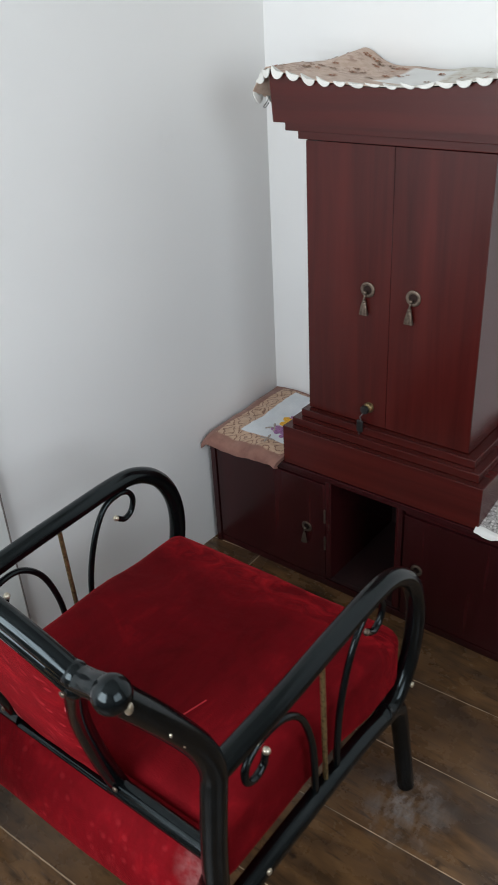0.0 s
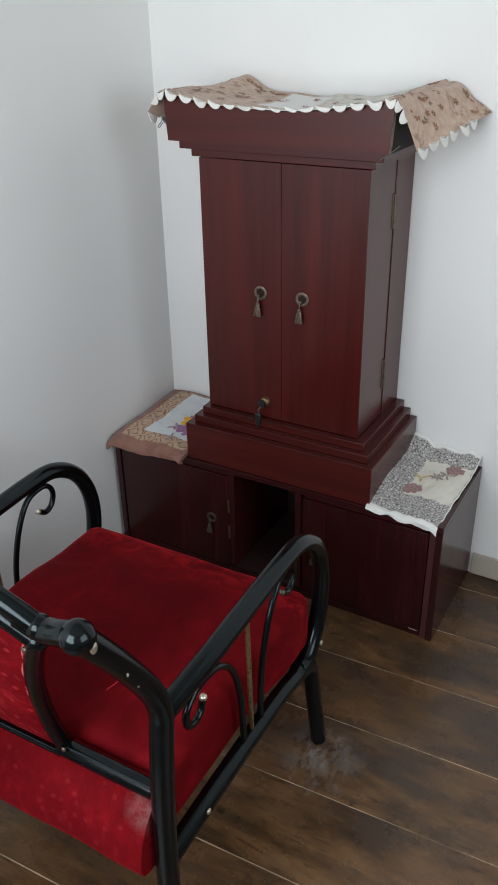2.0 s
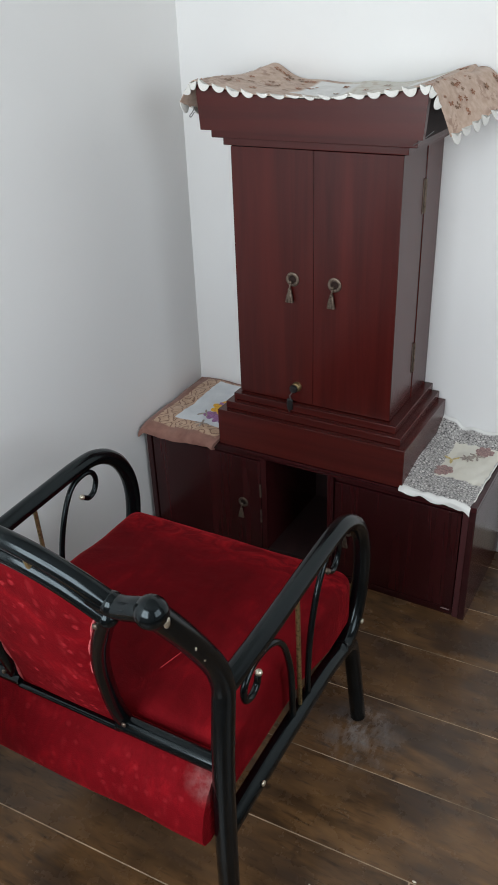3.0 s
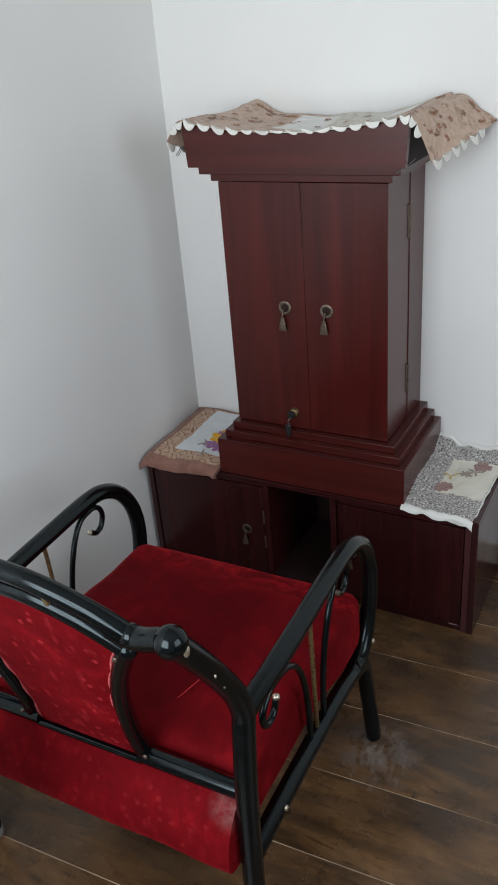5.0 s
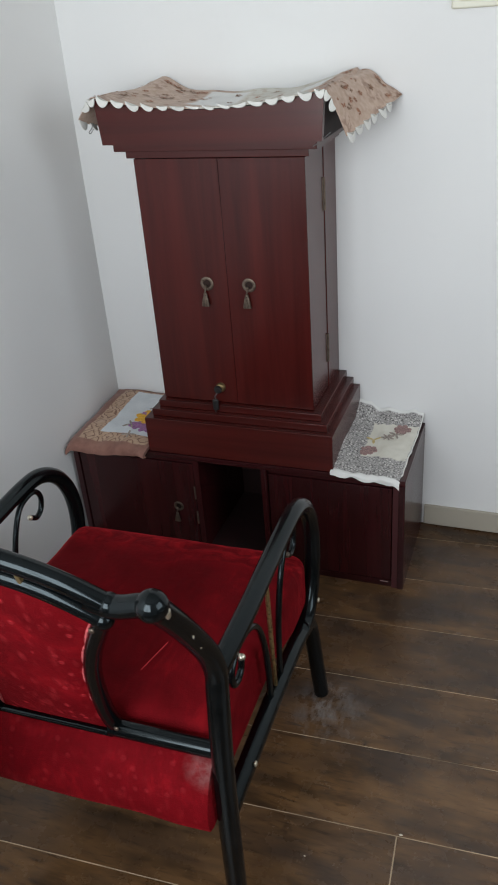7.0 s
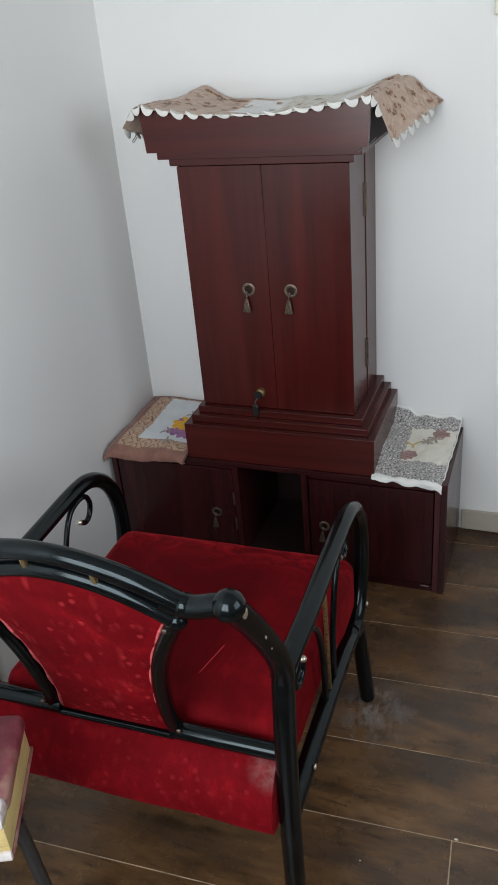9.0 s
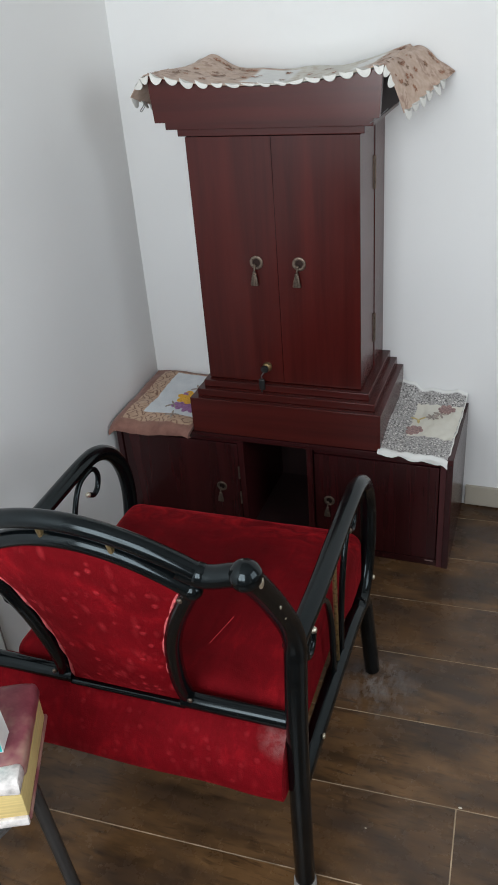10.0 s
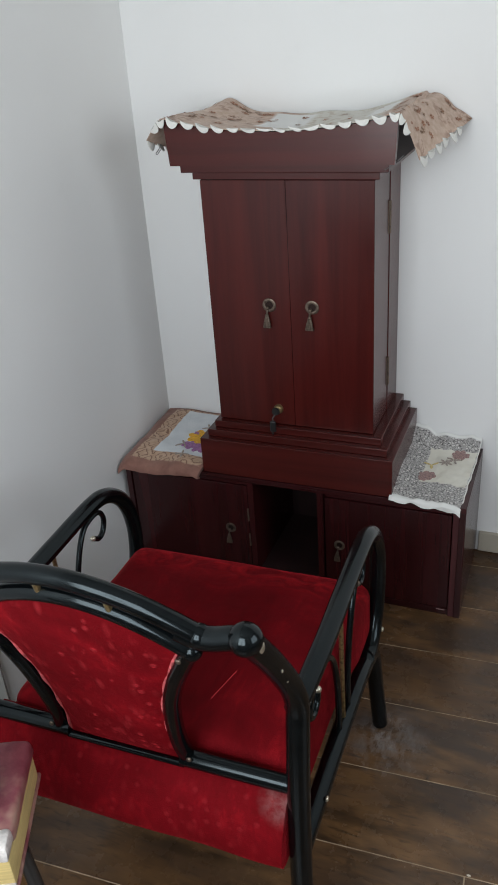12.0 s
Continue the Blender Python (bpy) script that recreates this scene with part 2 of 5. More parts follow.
def floor_wood():
    m, nt, b = material("worn_oak_laminate")
    oi = nt.nodes.new("ShaderNodeObjectInfo")
    tc = nt.nodes.new("ShaderNodeTexCoord")
    off = nt.nodes.new("ShaderNodeVectorMath")
    off.operation = "ADD"
    cmb = nt.nodes.new("ShaderNodeCombineXYZ")
    for i, k in enumerate((17.0, 9.0, 5.0)):
        nt.links.new(math_node(nt, "MULTIPLY", oi.outputs["Random"], k), cmb.inputs[i])
    nt.links.new(tc.outputs["Object"], off.inputs[0])
    nt.links.new(cmb.outputs[0], off.inputs[1])
    mp = nt.nodes.new("ShaderNodeMapping")
    mp.inputs["Scale"].default_value = (2.6, 8.5, 1)
    mp.inputs["Rotation"].default_value = (0, 0, -0.05)
    nt.links.new(off.outputs[0], mp.inputs[0])
    grain = noise_tex(nt, mp.outputs[0], 2.4, 8, 0.62, 0.2)
    mp2 = nt.nodes.new("ShaderNodeMapping")
    mp2.inputs["Scale"].default_value = (2.2, 7.0, 1)
    nt.links.new(off.outputs[0], mp2.inputs[0])
    patch = noise_tex(nt, mp2.outputs[0], 1.3, 4, 0.6, 0.25)
    col = ramp(nt, grain, [(0.30, (0.036, 0.020, 0.0095)), (0.50, (0.116, 0.060, 0.025)), (0.74, (0.186, 0.098, 0.041))])
    col = mix(nt, grey(nt, patch, 0.0, 0.85, 0.46, 0.63), col, (0.040, 0.025, 0.017))
    tone = grey(nt, oi.outputs["Random"], 0.0, 0.42, 0.25, 0.95)
    col = mix(nt, tone, col, (0.068, 0.041, 0.026))
    knot = noise_tex(nt, off.outputs[0], 15, 3, 0.6)
    col = mix(nt, grey(nt, knot, 0.0, 0.85, 0.66, 0.76), col, (0.012, 0.008, 0.006))
    mp3 = nt.nodes.new("ShaderNodeMapping")
    mp3.inputs["Scale"].default_value = (16, 110, 1)
    nt.links.new(off.outputs[0], mp3.inputs[0])
    dash = noise_tex(nt, mp3.outputs[0], 1.0, 3, 0.6, 0.3)
    col = mix(nt, grey(nt, dash, 0.0, 0.70, 0.55, 0.72), col, (0.022, 0.013, 0.008))
    # chalky scuff where a chair foot has been dragged
    wv = coords(nt, (1, 1, 1))
    d = nt.nodes.new("ShaderNodeVectorMath")
    d.operation = "DISTANCE"
    nt.links.new(wv, d.inputs[0])
    d.inputs[1].default_value = (0.955, -0.955, 0.0)
    near = grey(nt, d.outputs["Value"], 1.0, 0.0, 0.01, 0.12)
    scr = noise_tex(nt, coords(nt, (34, 16, 1), (0, 0, 0.9)), 1.0, 5, 0.75)
    scuff = math_node(nt, "MULTIPLY", near, grey(nt, scr, 0.0, 0.48, 0.42, 0.72))
    col = mix(nt, scuff, col, (0.42, 0.42, 0.43))
    nt.links.new(col, b.inputs["Base Color"])
    wear = noise_tex(nt, coords(nt), 11, 5, 0.65)
    rough = math_node(nt, "ADD", grey(nt, wear, 0.17, 0.38, 0.3, 0.75), math_node(nt, "MULTIPLY", scuff, 0.3))
    nt.links.new(rough, b.inputs["Roughness"])
    b.inputs["Specular IOR Level"].default_value = 0.5
    bump(nt, b, math_node(nt, "ADD", grain, wear), 0.10, 0.0010)
    return m


MAT_FLOOR = floor_wood()


# ---------------------------------------------------------------- mesh helpers
def finish(name, bm, mat, smooth=True):
    me = bpy.data.meshes.new(name)
    bmesh.ops.recalc_face_normals(bm, faces=bm.faces)
    bm.to_mesh(me)
    bm.free()
    for mt in (mat if isinstance(mat, (list, tuple)) else [mat]):
        me.materials.append(mt)
    if smooth:
        me.polygons.foreach_set("use_smooth", [True] * len(me.polygons))
        me.set_sharp_from_angle(angle=radians(38))
        areas = sorted(p.area for p in me.polygons)
        broad = 8.0 * areas[len(areas) // 2]
        # broad flat sides of boards keep their own normal beside the rounded edges
        me.polygons.foreach_set("use_smooth", [p.area < broad or max(abs(c) for c in p.normal) < 0.9996 for p in me.polygons])
    return me


def part(name, bm, mat, parent=None, label="", smooth=True):
    ob = new(name, finish(name, bm, mat, smooth))
    if parent is not None:
        ob.parent = parent
        ob.matrix_parent_inverse = parent.matrix_world.inverted()
    if label:
        ob["label"] = label
    return ob


def empty(name, loc=(0, 0, 0)):
    ob = new(name)
    ob.location = loc
    ob.empty_display_size = 0.1
    bpy.context.view_layer.update()
    return ob


def box(x0, x1, y0, y1, z0, z1, bevel=0.002, seg=2, bm=None):
    bm = bm or bmesh.new()
    r = bmesh.ops.create_cube(bm, size=1.0)
    vs = r["verts"]
    for v in vs:
        v.co = Vector((x0 if v.co.x < 0 else x1, y0 if v.co.y < 0 else y1, z0 if v.co.z < 0 else z1))
    if bevel:
        es = list({e for v in vs for e in v.link_edges})
        bmesh.ops.bevel(bm, geom=es, offset=bevel, segments=seg, profile=0.5, affect="EDGES")
    return bm


def spline(pts, n=6, closed=False):
    p = [Vector(q) for q in pts]
    out = []
    cnt = len(p) if closed else len(p) - 1
    for i in range(cnt):
        a = p[i - 1] if (i > 0 or closed) else p[0] * 2 - p[1]
        b, c = p[i], p[(i + 1) % len(p)]
        d = p[(i + 2) % len(p)] if (i + 2 < len(p) or closed) else p[-1] * 2 - p[-2]
        for k in range(n):
            t = k / n
            out.append(0.5 * ((2 * b) + (c - a) * t + (2 * a - 5 * b + 4 * c - d) * t * t + (3 * b - a - 3 * c + d) * t ** 3))
    if not closed:
        out.append(p[-1])
    return out


def tube(pts, r, sides=12, bm=None, smooth_n=6, caps=True):
    """A round tube of radius r along a smooth line through pts; r may be a list along the line."""
    bm = bm or bmesh.new()
    line = spline(pts, smooth_n) if smooth_n > 1 else [Vector(q) for q in pts]
    rings = []
    tang = (line[1] - line[0]).normalized()
    side = tang.orthogonal().normalized()
    for i, q in enumerate(line):
        a, b = line[max(0, i - 1)], line[min(len(line) - 1, i + 1)]
        tg = (b - a).normalized()
        side = (side - tg * side.dot(tg)).normalized()
        up = tg.cross(side)
        rr = r if not isinstance(r, (list, tuple)) else r[0] + (r[1] - r[0]) * i / (len(line) - 1)
        rings.append([bm.verts.new(q + (side * math.cos(2 * math.pi * k / sides) + up * math.sin(2 * math.pi * k / sides)) * rr) for k in range(sides)])
    for a, b in zip(rings, rings[1:]):
        for k in range(sides):
            bm.faces.new((a[k], a[(k + 1) % sides], b[(k + 1) % sides], b[k]))
    if caps:
        bm.faces.new(rings[0][::-1])
        bm.faces.new(rings[-1])
    return bm


def lathe(profile, centre, axis="z", sides=20, bm=None):
    """Turns (radius, height) pairs round an axis through centre."""
    bm = bm or bmesh.new()
    c = Vector(centre)
    rings = []
    for r, h in profile:
        ring = []
        for k in range(sides):
            a = 2 * math.pi * k / sides
            u, v = r * math.cos(a), r * math.sin(a)
            p = {"z": (u, v, h), "y": (u, h, v), "x": (h, u, v)}[axis]
            ring.append(bm.verts.new(c + Vector(p)))
        rings.append(ring)
    for a, b in zip(rings, rings[1:]):
        for k in range(sides):
            bm.faces.new((a[k], a[(k + 1) % sides], b[(k + 1) % sides], b[k]))
    bm.faces.new(rings[0][::-1])
    bm.faces.new(rings[-1])
    return bm


def ball(centre, r, scale=(1, 1, 1), bm=None, u=16, v=10):
    bm = bm or bmesh.new()
    bmesh.ops.create_uvsphere(bm, u_segments=u, v_segments=v, radius=1.0,
                              matrix=Matrix.Translation(centre) @ Matrix.Diagonal((r * scale[0], r * scale[1], r * scale[2], 1)))
    return bm


def sheet(nu, nv, where, thick, bm=None):
    """A cloth: where(s, t) gives a place for s, t in 0..1; it gets a UV map of s, t and a thickness downwards."""
    bm = bm or bmesh.new()
    uv = bm.loops.layers.uv.new("UVMap")
    grid = [[Vector(where(i / nu, j / nv)) for j in range(nv + 1)] for i in range(nu + 1)]
    nor = []
    for i in range(nu + 1):
        row = []
        for j in range(nv + 1):
            du = grid[min(nu, i + 1)][j] - grid[max(0, i - 1)][j]
            dv = grid[i][min(nv, j + 1)] - grid[i][max(0, j - 1)]
            row.append(du.cross(dv).normalized())
        nor.append(row)
    top = [[bm.verts.new(grid[i][j]) for j in range(nv + 1)] for i in range(nu + 1)]
    low = [[bm.verts.new(grid[i][j] - nor[i][j] * thick) for j in range(nv + 1)] for i in range(nu + 1)]
    st = {}
    for i in range(nu + 1):
        for j in range(nv + 1):
            st[top[i][j]] = st[low[i][j]] = (i / nu, j / nv)
    fs = []
    for i in range(nu):
        for j in range(nv):
            fs.append(bm.faces.new((top[i][j], top[i + 1][j], top[i + 1][j + 1], top[i][j + 1])))
            fs.append(bm.faces.new((low[i][j + 1], low[i + 1][j + 1], low[i + 1][j], low[i][j])))
    for i in range(nu):
        fs.append(bm.faces.new((top[i + 1][0], top[i][0], low[i][0], low[i + 1][0])))
        fs.append(bm.faces.new((top[i][nv], top[i + 1][nv], low[i + 1][nv], low[i][nv])))
    for j in range(nv):
        fs.append(bm.faces.new((top[0][j], top[0][j + 1], low[0][j + 1], low[0][j])))
        fs.append(bm.faces.new((top[nu][j + 1], top[nu][j], low[nu][j], low[nu][j + 1])))
    for f in fs:
        for lp in f.loops:
            lp[uv].uv = st[lp.vert]
    return bm


def wall_with_hole(axis, at, thick, a0, a1, z0, z1, hole):
    """A wall slab across axis ('x' or 'y') from at to at + thick, with one rectangular opening through it."""
    bm = bmesh.new()
    h0, h1, k0, k1 = hole
    lo, hi = min(at, at + thick), max(at, at + thick)
    for b0, b1, c0, c1 in ((a0, h0, z0, z1), (h1, a1, z0, z1), (h0, h1, z0, k0), (h0, h1, k1, z1)):
        if axis == "y":
            box(b0, b1, lo, hi, c0, c1, 0, bm=bm)
        else:
            box(lo, hi, b0, b1, c0, c1, 0, bm=bm)
    bmesh.ops.remove_doubles(bm, verts=bm.verts, dist=1e-5)
    return bm


# ---------------------------------------------------------------- room
T = 0.12
w = part("wall_west", box(XL - T, XL, YF, YB, 0, CEIL, 0), MAT_WALL, smooth=False)
tagged(w, "white painted plaster wall beside the cabinet", "wall", kind="structure")
w = part("wall_north", box(XL - T, XR + T, YB, YB + T, 0, CEIL, 0), MAT_WALL, smooth=False)
tagged(w, "white painted plaster wall behind the cabinet", "wall", kind="structure")
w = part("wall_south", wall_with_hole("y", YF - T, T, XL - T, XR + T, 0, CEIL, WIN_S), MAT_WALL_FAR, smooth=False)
tagged(w, "unseen plaster wall with glazed window, darkened to cut bounced light", "wall", kind="structure")
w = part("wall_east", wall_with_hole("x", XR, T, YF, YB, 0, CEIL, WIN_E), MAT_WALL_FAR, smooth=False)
tagged(w, "unseen plaster wall with glazed window, darkened to cut bounced light", "wall", kind="structure")
w = part("ceiling", box(XL - T, XR + T, YF - T, YB + T, CEIL, CEIL + 0.1, 0), MAT_CEIL, smooth=False)
tagged(w, "plain unseen ceiling, toned down to bounce less light", "ceiling", kind="structure")


def skirting(name, x0, x1, y0, y1):
    bm = box(x0, x1, y0, y1, 0.004, 0.076, 0.004, 2)
    return tagged(part(name, bm, MAT_SKIRT), "beige painted skirting board along the wall", "skirting", kind="structure")


skirting("baseboard", 1.062, XR - 0.012, YB - 0.012, YB)
skirting("baseboard", XR - 0.012, XR, YF, YB)
skirting("baseboard", XL, XR - 0.012, YF, YF + 0.012)


# ---------------------------------------------------------------- low cabinet
BX0, BX1, BY, BTOP = 0.016, 1.055, -0.465, 0.372
BACK = YB - 0.004
PB = 0.018


def tassel_pull(parent, x, y, z, k=1.0):
    """Round back plate with a ring and a hanging tassel, on a face that looks along -y."""
    plate = part("pull_plate", lathe([(0.0095 * k, 0.0), (0.0150 * k, 0.0), (0.0165 * k, -0.0015), (0.0160 * k, -0.0035), (0.0130 * k, -0.0048), (0.0100 * k, -0.0038), (0.0092 * k, -0.0012), (0.0010, -0.0010)], (x, y, z), "y", 24), MAT_ANTIQUE, parent, "antique bronze tassel pull")
    # dark disc paints the shade inside the plate's ring
    part("pull_recess", lathe([(0.0005, -0.0011), (0.0088 * k, -0.0011), (0.0088 * k, -0.0018), (0.0005, -0.0020)], (x, y, z), "y", 18), MAT_RECESS, plate)
    bm = ball((x - 0.003 * k, y - 0.0065, z - 0.006 * k), 0.0045 * k, bm=None, u=10, v=8)
    part("pull_knob", bm, MAT_ANTIQUE, plate)
    bm = tube([(x - 0.003 * k, y - 0.007, z - 0.008 * k), (x - 0.0045 * k, y - 0.009, z - 0.018 * k), (x - 0.005 * k, y - 0.008, z - 0.022 * k)], 0.0022 * k, 8, smooth_n=3)
    ball((x - 0.005 * k, y - 0.008, z - 0.0235 * k), 0.0045 * k, bm=bm, u=10, v=6)
    for i, dx in enumerate((-0.0055, 0.0, 0.0055)):
        tube([(x + (-0.005 + dx * 0.35) * k, y - 0.0075, z - 0.025 * k), (x + (-0.0055 + dx * 0.8) * k, y - 0.0085, z - 0.038 * k), (x + (-0.006 + dx * 1.15) * k, y - 0.008, z - 0.053 * k)], [0.0026 * k, 0.0038 * k], 8, bm=bm, smooth_n=3)
    part("tassel", bm, MAT_ANTIQUE, plate)
    return plate


def low_cabinet():
    cab = empty("low_cabinet", ((BX0 + BX1) / 2, (BY + BACK) / 2, 0))
    tagged(cab, "low mahogany laminate cabinet with doors and an open niche", "cabinet")
    yf = BY + 0.004
    part("top_board", box(BX0, BX1, BY, BACK, BTOP - 0.016, BTOP, 0.0015), MAT_PLUM_SHADED_H, cab)
    # niche floor, and its back below, carry the niche's shade as colour
    part("bottom_board", box(BX0 + PB, BX1 - PB, BY + 0.012, BACK, 0.018, 0.036, 0.001), MAT_MAHOG_RECESS, cab)
    part("side_panel", box(BX0, BX0 + PB, BY, BACK, 0, BTOP - 0.016, 0.0012), MAT_PLUM_SHADED, cab)
    part("side_panel", box(BX1 - PB, BX1, BY, BACK, 0, BTOP - 0.016, 0.0012), MAT_PLUM_SHADED, cab)
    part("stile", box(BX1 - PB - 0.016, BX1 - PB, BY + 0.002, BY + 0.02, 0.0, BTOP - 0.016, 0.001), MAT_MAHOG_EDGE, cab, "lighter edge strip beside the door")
    part("divider", box(0.424, 0.442, BY + 0.001, BACK, 0.036, BTOP - 0.016, 0.001), MAT_PLUM_SHADED, cab)
    part("divider", box(0.638, 0.656, BY + 0.001, BACK, 0.036, BTOP - 0.016, 0.001), MAT_PLUM_SHADED, cab)
    part("back_panel", box(BX0 + PB, BX1 - PB, BACK - 0.006, BACK - 0.001, 0.036, BTOP - 0.016, 0), MAT_MAHOG_RECESS, cab)
    part("plinth_rail", box(BX0 + PB, BX1 - PB - 0.016, BY + 0.006, BY + 0.02, 0.0, 0.022, 0.001), MAT_PLUM_SHADED_H, cab)
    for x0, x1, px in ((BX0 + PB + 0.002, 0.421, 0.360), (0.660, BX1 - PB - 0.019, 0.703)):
        d = part("door", box(x0, x1, yf, yf + 0.018, 0.026, 0.341, 0.0015), MAT_PLUM_SHADED, cab, "plain mahogany laminate door")
        part("door_rail", box(x0, x1, yf + 0.005, yf + 0.018, 0.3425, BTOP - 0.0165, 0.001), MAT_PLUM_SHADED_H, cab)
        tassel_pull(d, px, yf, 0.186, 1.0)
    part("chipped_edge", box(0.988, 1.012, BY + 0.0046, BY + 0.0064, 0.0155, 0.0185, 0.0006, 1), MAT_CHIP, cab, "pale chipped spot on the bottom rail")
    for z in (0.245, 0.155):
        part("hinge", tube([(0.4225, BY - 0.001, z - 0.022), (0.4225, BY - 0.001, z + 0.022)], 0.0028, 8, smooth_n=1), MAT_ANTIQUE, cab, "small tarnished hinge barrel")
    return cab


low_cabinet()

# ---------------------------------------------------------------- upper cabinet
UX0, UX1, UY, SEAM = 0.331, 0.786, -0.400, -0.238
UB = YB - 0.003
XM = (UX0 + UX1) / 2


def crest(x):
    return 1.322 + 0.031 * min(1.25, abs((x - XM) / 0.287)) ** 2


def cornice_board():
    """Box-like crown whose top edge sags in the middle and whose sides flare outwards."""
    bm = bmesh.new()
    n = 28
    outer = []
    z0 = 1.246
    for y in (UY - 0.046, UY - 0.030, UB - 0.016, UB):
        row = []
        for i in range(n + 1):
            s = i / n * 2 - 1
            xb, xt = XM + s * 0.283, XM + s * 0.291
            row.append((bm.verts.new((xb, y, z0)), bm.verts.new((xt, y, crest(XM + s * 0.287) if y < -0.3 else 1.308))))
        outer.append(row)
    front, fin, bin_, back = outer
    for a, b in ((front, fin), (bin_, back)):
        for i in range(n):
            bm.faces.new((a[i][0], a[i + 1][0], a[i + 1][1], a[i][1]))
            bm.faces.new((b[i][1], b[i + 1][1], b[i + 1][0], b[i][0]))
            bm.faces.new((a[i][1], a[i + 1][1], b[i + 1][1], b[i][1]))
            bm.faces.new((b[i][0], b[i + 1][0], a[i + 1][0], a[i][0]))
        for e in (0, n):
            bm.faces.new((a[e][0], a[e][1], b[e][1], b[e][0]))
    return bm


def upper_cabinet():
    cab = empty("shrine_cabinet", (XM, (UY + UB) / 2, BTOP))
    tagged(cab, "tall mahogany shrine cabinet with curved crown on a low cabinet", "cabinet")
    part("plinth_block", box(UX0 - 0.046, UX1 + 0.067, UY - 0.060, UB, BTOP + 0.0005, 0.485, 0.0018), MAT_MAHOG_H, cab)
    part("plinth_step", box(UX0 - 0.028, UX1 + 0.047, UY - 0.040, UB, 0.4855, 0.507, 0.0018), MAT_MAHOG_H, cab)
    part("plinth_step", box(UX0 - 0.012, UX1 + 0.026, UY - 0.020, UB, 0.5075, 0.528, 0.0018), MAT_MAHOG_H, cab)
    part("body", box(UX0 + 0.001, UX1 + 0.002, SEAM + 0.002, UB, 0.5285, 1.207, 0.0015), MAT_MAHOG, cab)
    for x0, x1, px, sx in ((UX0, 0.5609, 0.503, -1), (0.5619, UX1, 0.622, 1)):
        bm = box(x0 + (0.0007 if sx < 0 else 0), x1 - (0.0007 if sx > 0 else 0), UY, UY + 0.018, 0.5305, 1.204, 0.0004, 1)
        if sx < 0:
            box(x0, x0 + 0.018, UY + 0.0007, SEAM - 0.001, 0.5305, 1.204, 0.001, bm=bm)
        else:
            box(x1 - 0.018, x1, UY + 0.0007, SEAM - 0.001, 0.5305, 1.204, 0.001, bm=bm)
        d = part("door", bm, MAT_MAHOG, cab, "tall mahogany door with a vertical grain")
        tassel_pull(d, px, UY, 0.883, 1.15)
        hx = x0 if sx < 0 else x1
        for z in (1.083, 0.652):
            bm = box(hx - 0.0015 if sx < 0 else hx - 0.0002, hx + 0.0002 if sx < 0 else hx + 0.0015, SEAM - 0.012, SEAM + 0.012, z - 0.042, z + 0.042, 0.0004, 1)
            tube([(hx + sx * 0.002, SEAM, z - 0.042), (hx + sx * 0.002, SEAM, z + 0.042)], 0.0035, 8, bm=bm, smooth_n=1)
            part("hinge", bm, MAT_ANTIQUE, d, "dull brass butt hinge")
        if sx < 0:
            lk = part("lock", lathe([(0.001, 0.0), (0.0135, 0.0), (0.0140, -0.004), (0.0110, -0.010), (0.0070, -0.0115), (0.001, -0.0115)], (0.514, UY, 0.578), "y", 24), MAT_BRASS, d, "round brass lock rosette")
            bm = lathe([(0.001, 0.0), (0.0105, -0.001), (0.0120, -0.004), (0.0100, -0.010), (0.001, -0.011)], (0.510, UY - 0.0115, 0.576), "y", 14)
            part("key", bm, MAT_BLACKPLASTIC, lk, "black headed key left in the lock")
            bm = tube([(0.510, UY - 0.020, 0.570), (0.505, UY - 0.022, 0.562), (0.500, UY - 0.020, 0.554), (0.502, UY - 0.018, 0.546)], 0.0016, 6, smooth_n=4)
            part("key_ring", bm, MAT_STEEL, lk)
            bm = box(0.493, 0.511, UY - 0.0265, UY - 0.0205, 0.514, 0.548, 0.004, 3)
            tube([(0.500, UY - 0.0235, 0.515), (0.501, UY - 0.0225, 0.492)], 0.0028, 8, bm=bm, smooth_n=2)
            part("spare_key", bm, MAT_BLACKPLASTIC, lk, "black plastic headed spare key hanging down")
    # strip added behind the doors to keep their gap dark
    part("seam_shade_strip", box(0.545, 0.578, UY + 0.0185, UY + 0.026, 0.5305, 1.204, 0.001), MAT_MAHOG_RECESS, cab)
    part("cornice_step", box(UX0 - 0.013, UX1 + 0.014, UY - 0.012, UB, 1.2075, 1.2255, 0.0015), MAT_MAHOG_H, cab)
    part("cornice_step", box(UX0 - 0.038, UX1 + 0.038, UY - 0.026, UB, 1.226, 1.2455, 0.0015), MAT_MAHOG_H, cab)
    crown = part("crown", cornice_board(), MAT_MAHOG_H, cab, "curved crown board, dipping in the middle")
    for sx in (-1, 1):
        bm = bmesh.new()
        xs0, xs1 = XM + sx * 0.266, XM + sx * 0.282
        box(min(xs0, xs1), max(xs0, xs1), UY - 0.0298, UB - 0.0162, 1.2462, crest(XM + 0.27) - 0.003, 0, bm=bm)
        for v in bm.verts:
            if v.co.z > 1.3:
                v.co.x += sx * 0.008
                if v.co.y > -0.3:
                    v.co.z = 1.306
        # shade under the hanging cloth is painted in by the near-black copy
        part("crown_side", bm, MAT_MAHOG_RECESS, crown, smooth=False)
    part("roof_board", box(XM - 0.265, XM + 0.265, UY - 0.0298, UB - 0.0162, 1.290, 1.304, 0), MAT_MAHOG_H, crown)
    return cab


upper_cabinet()


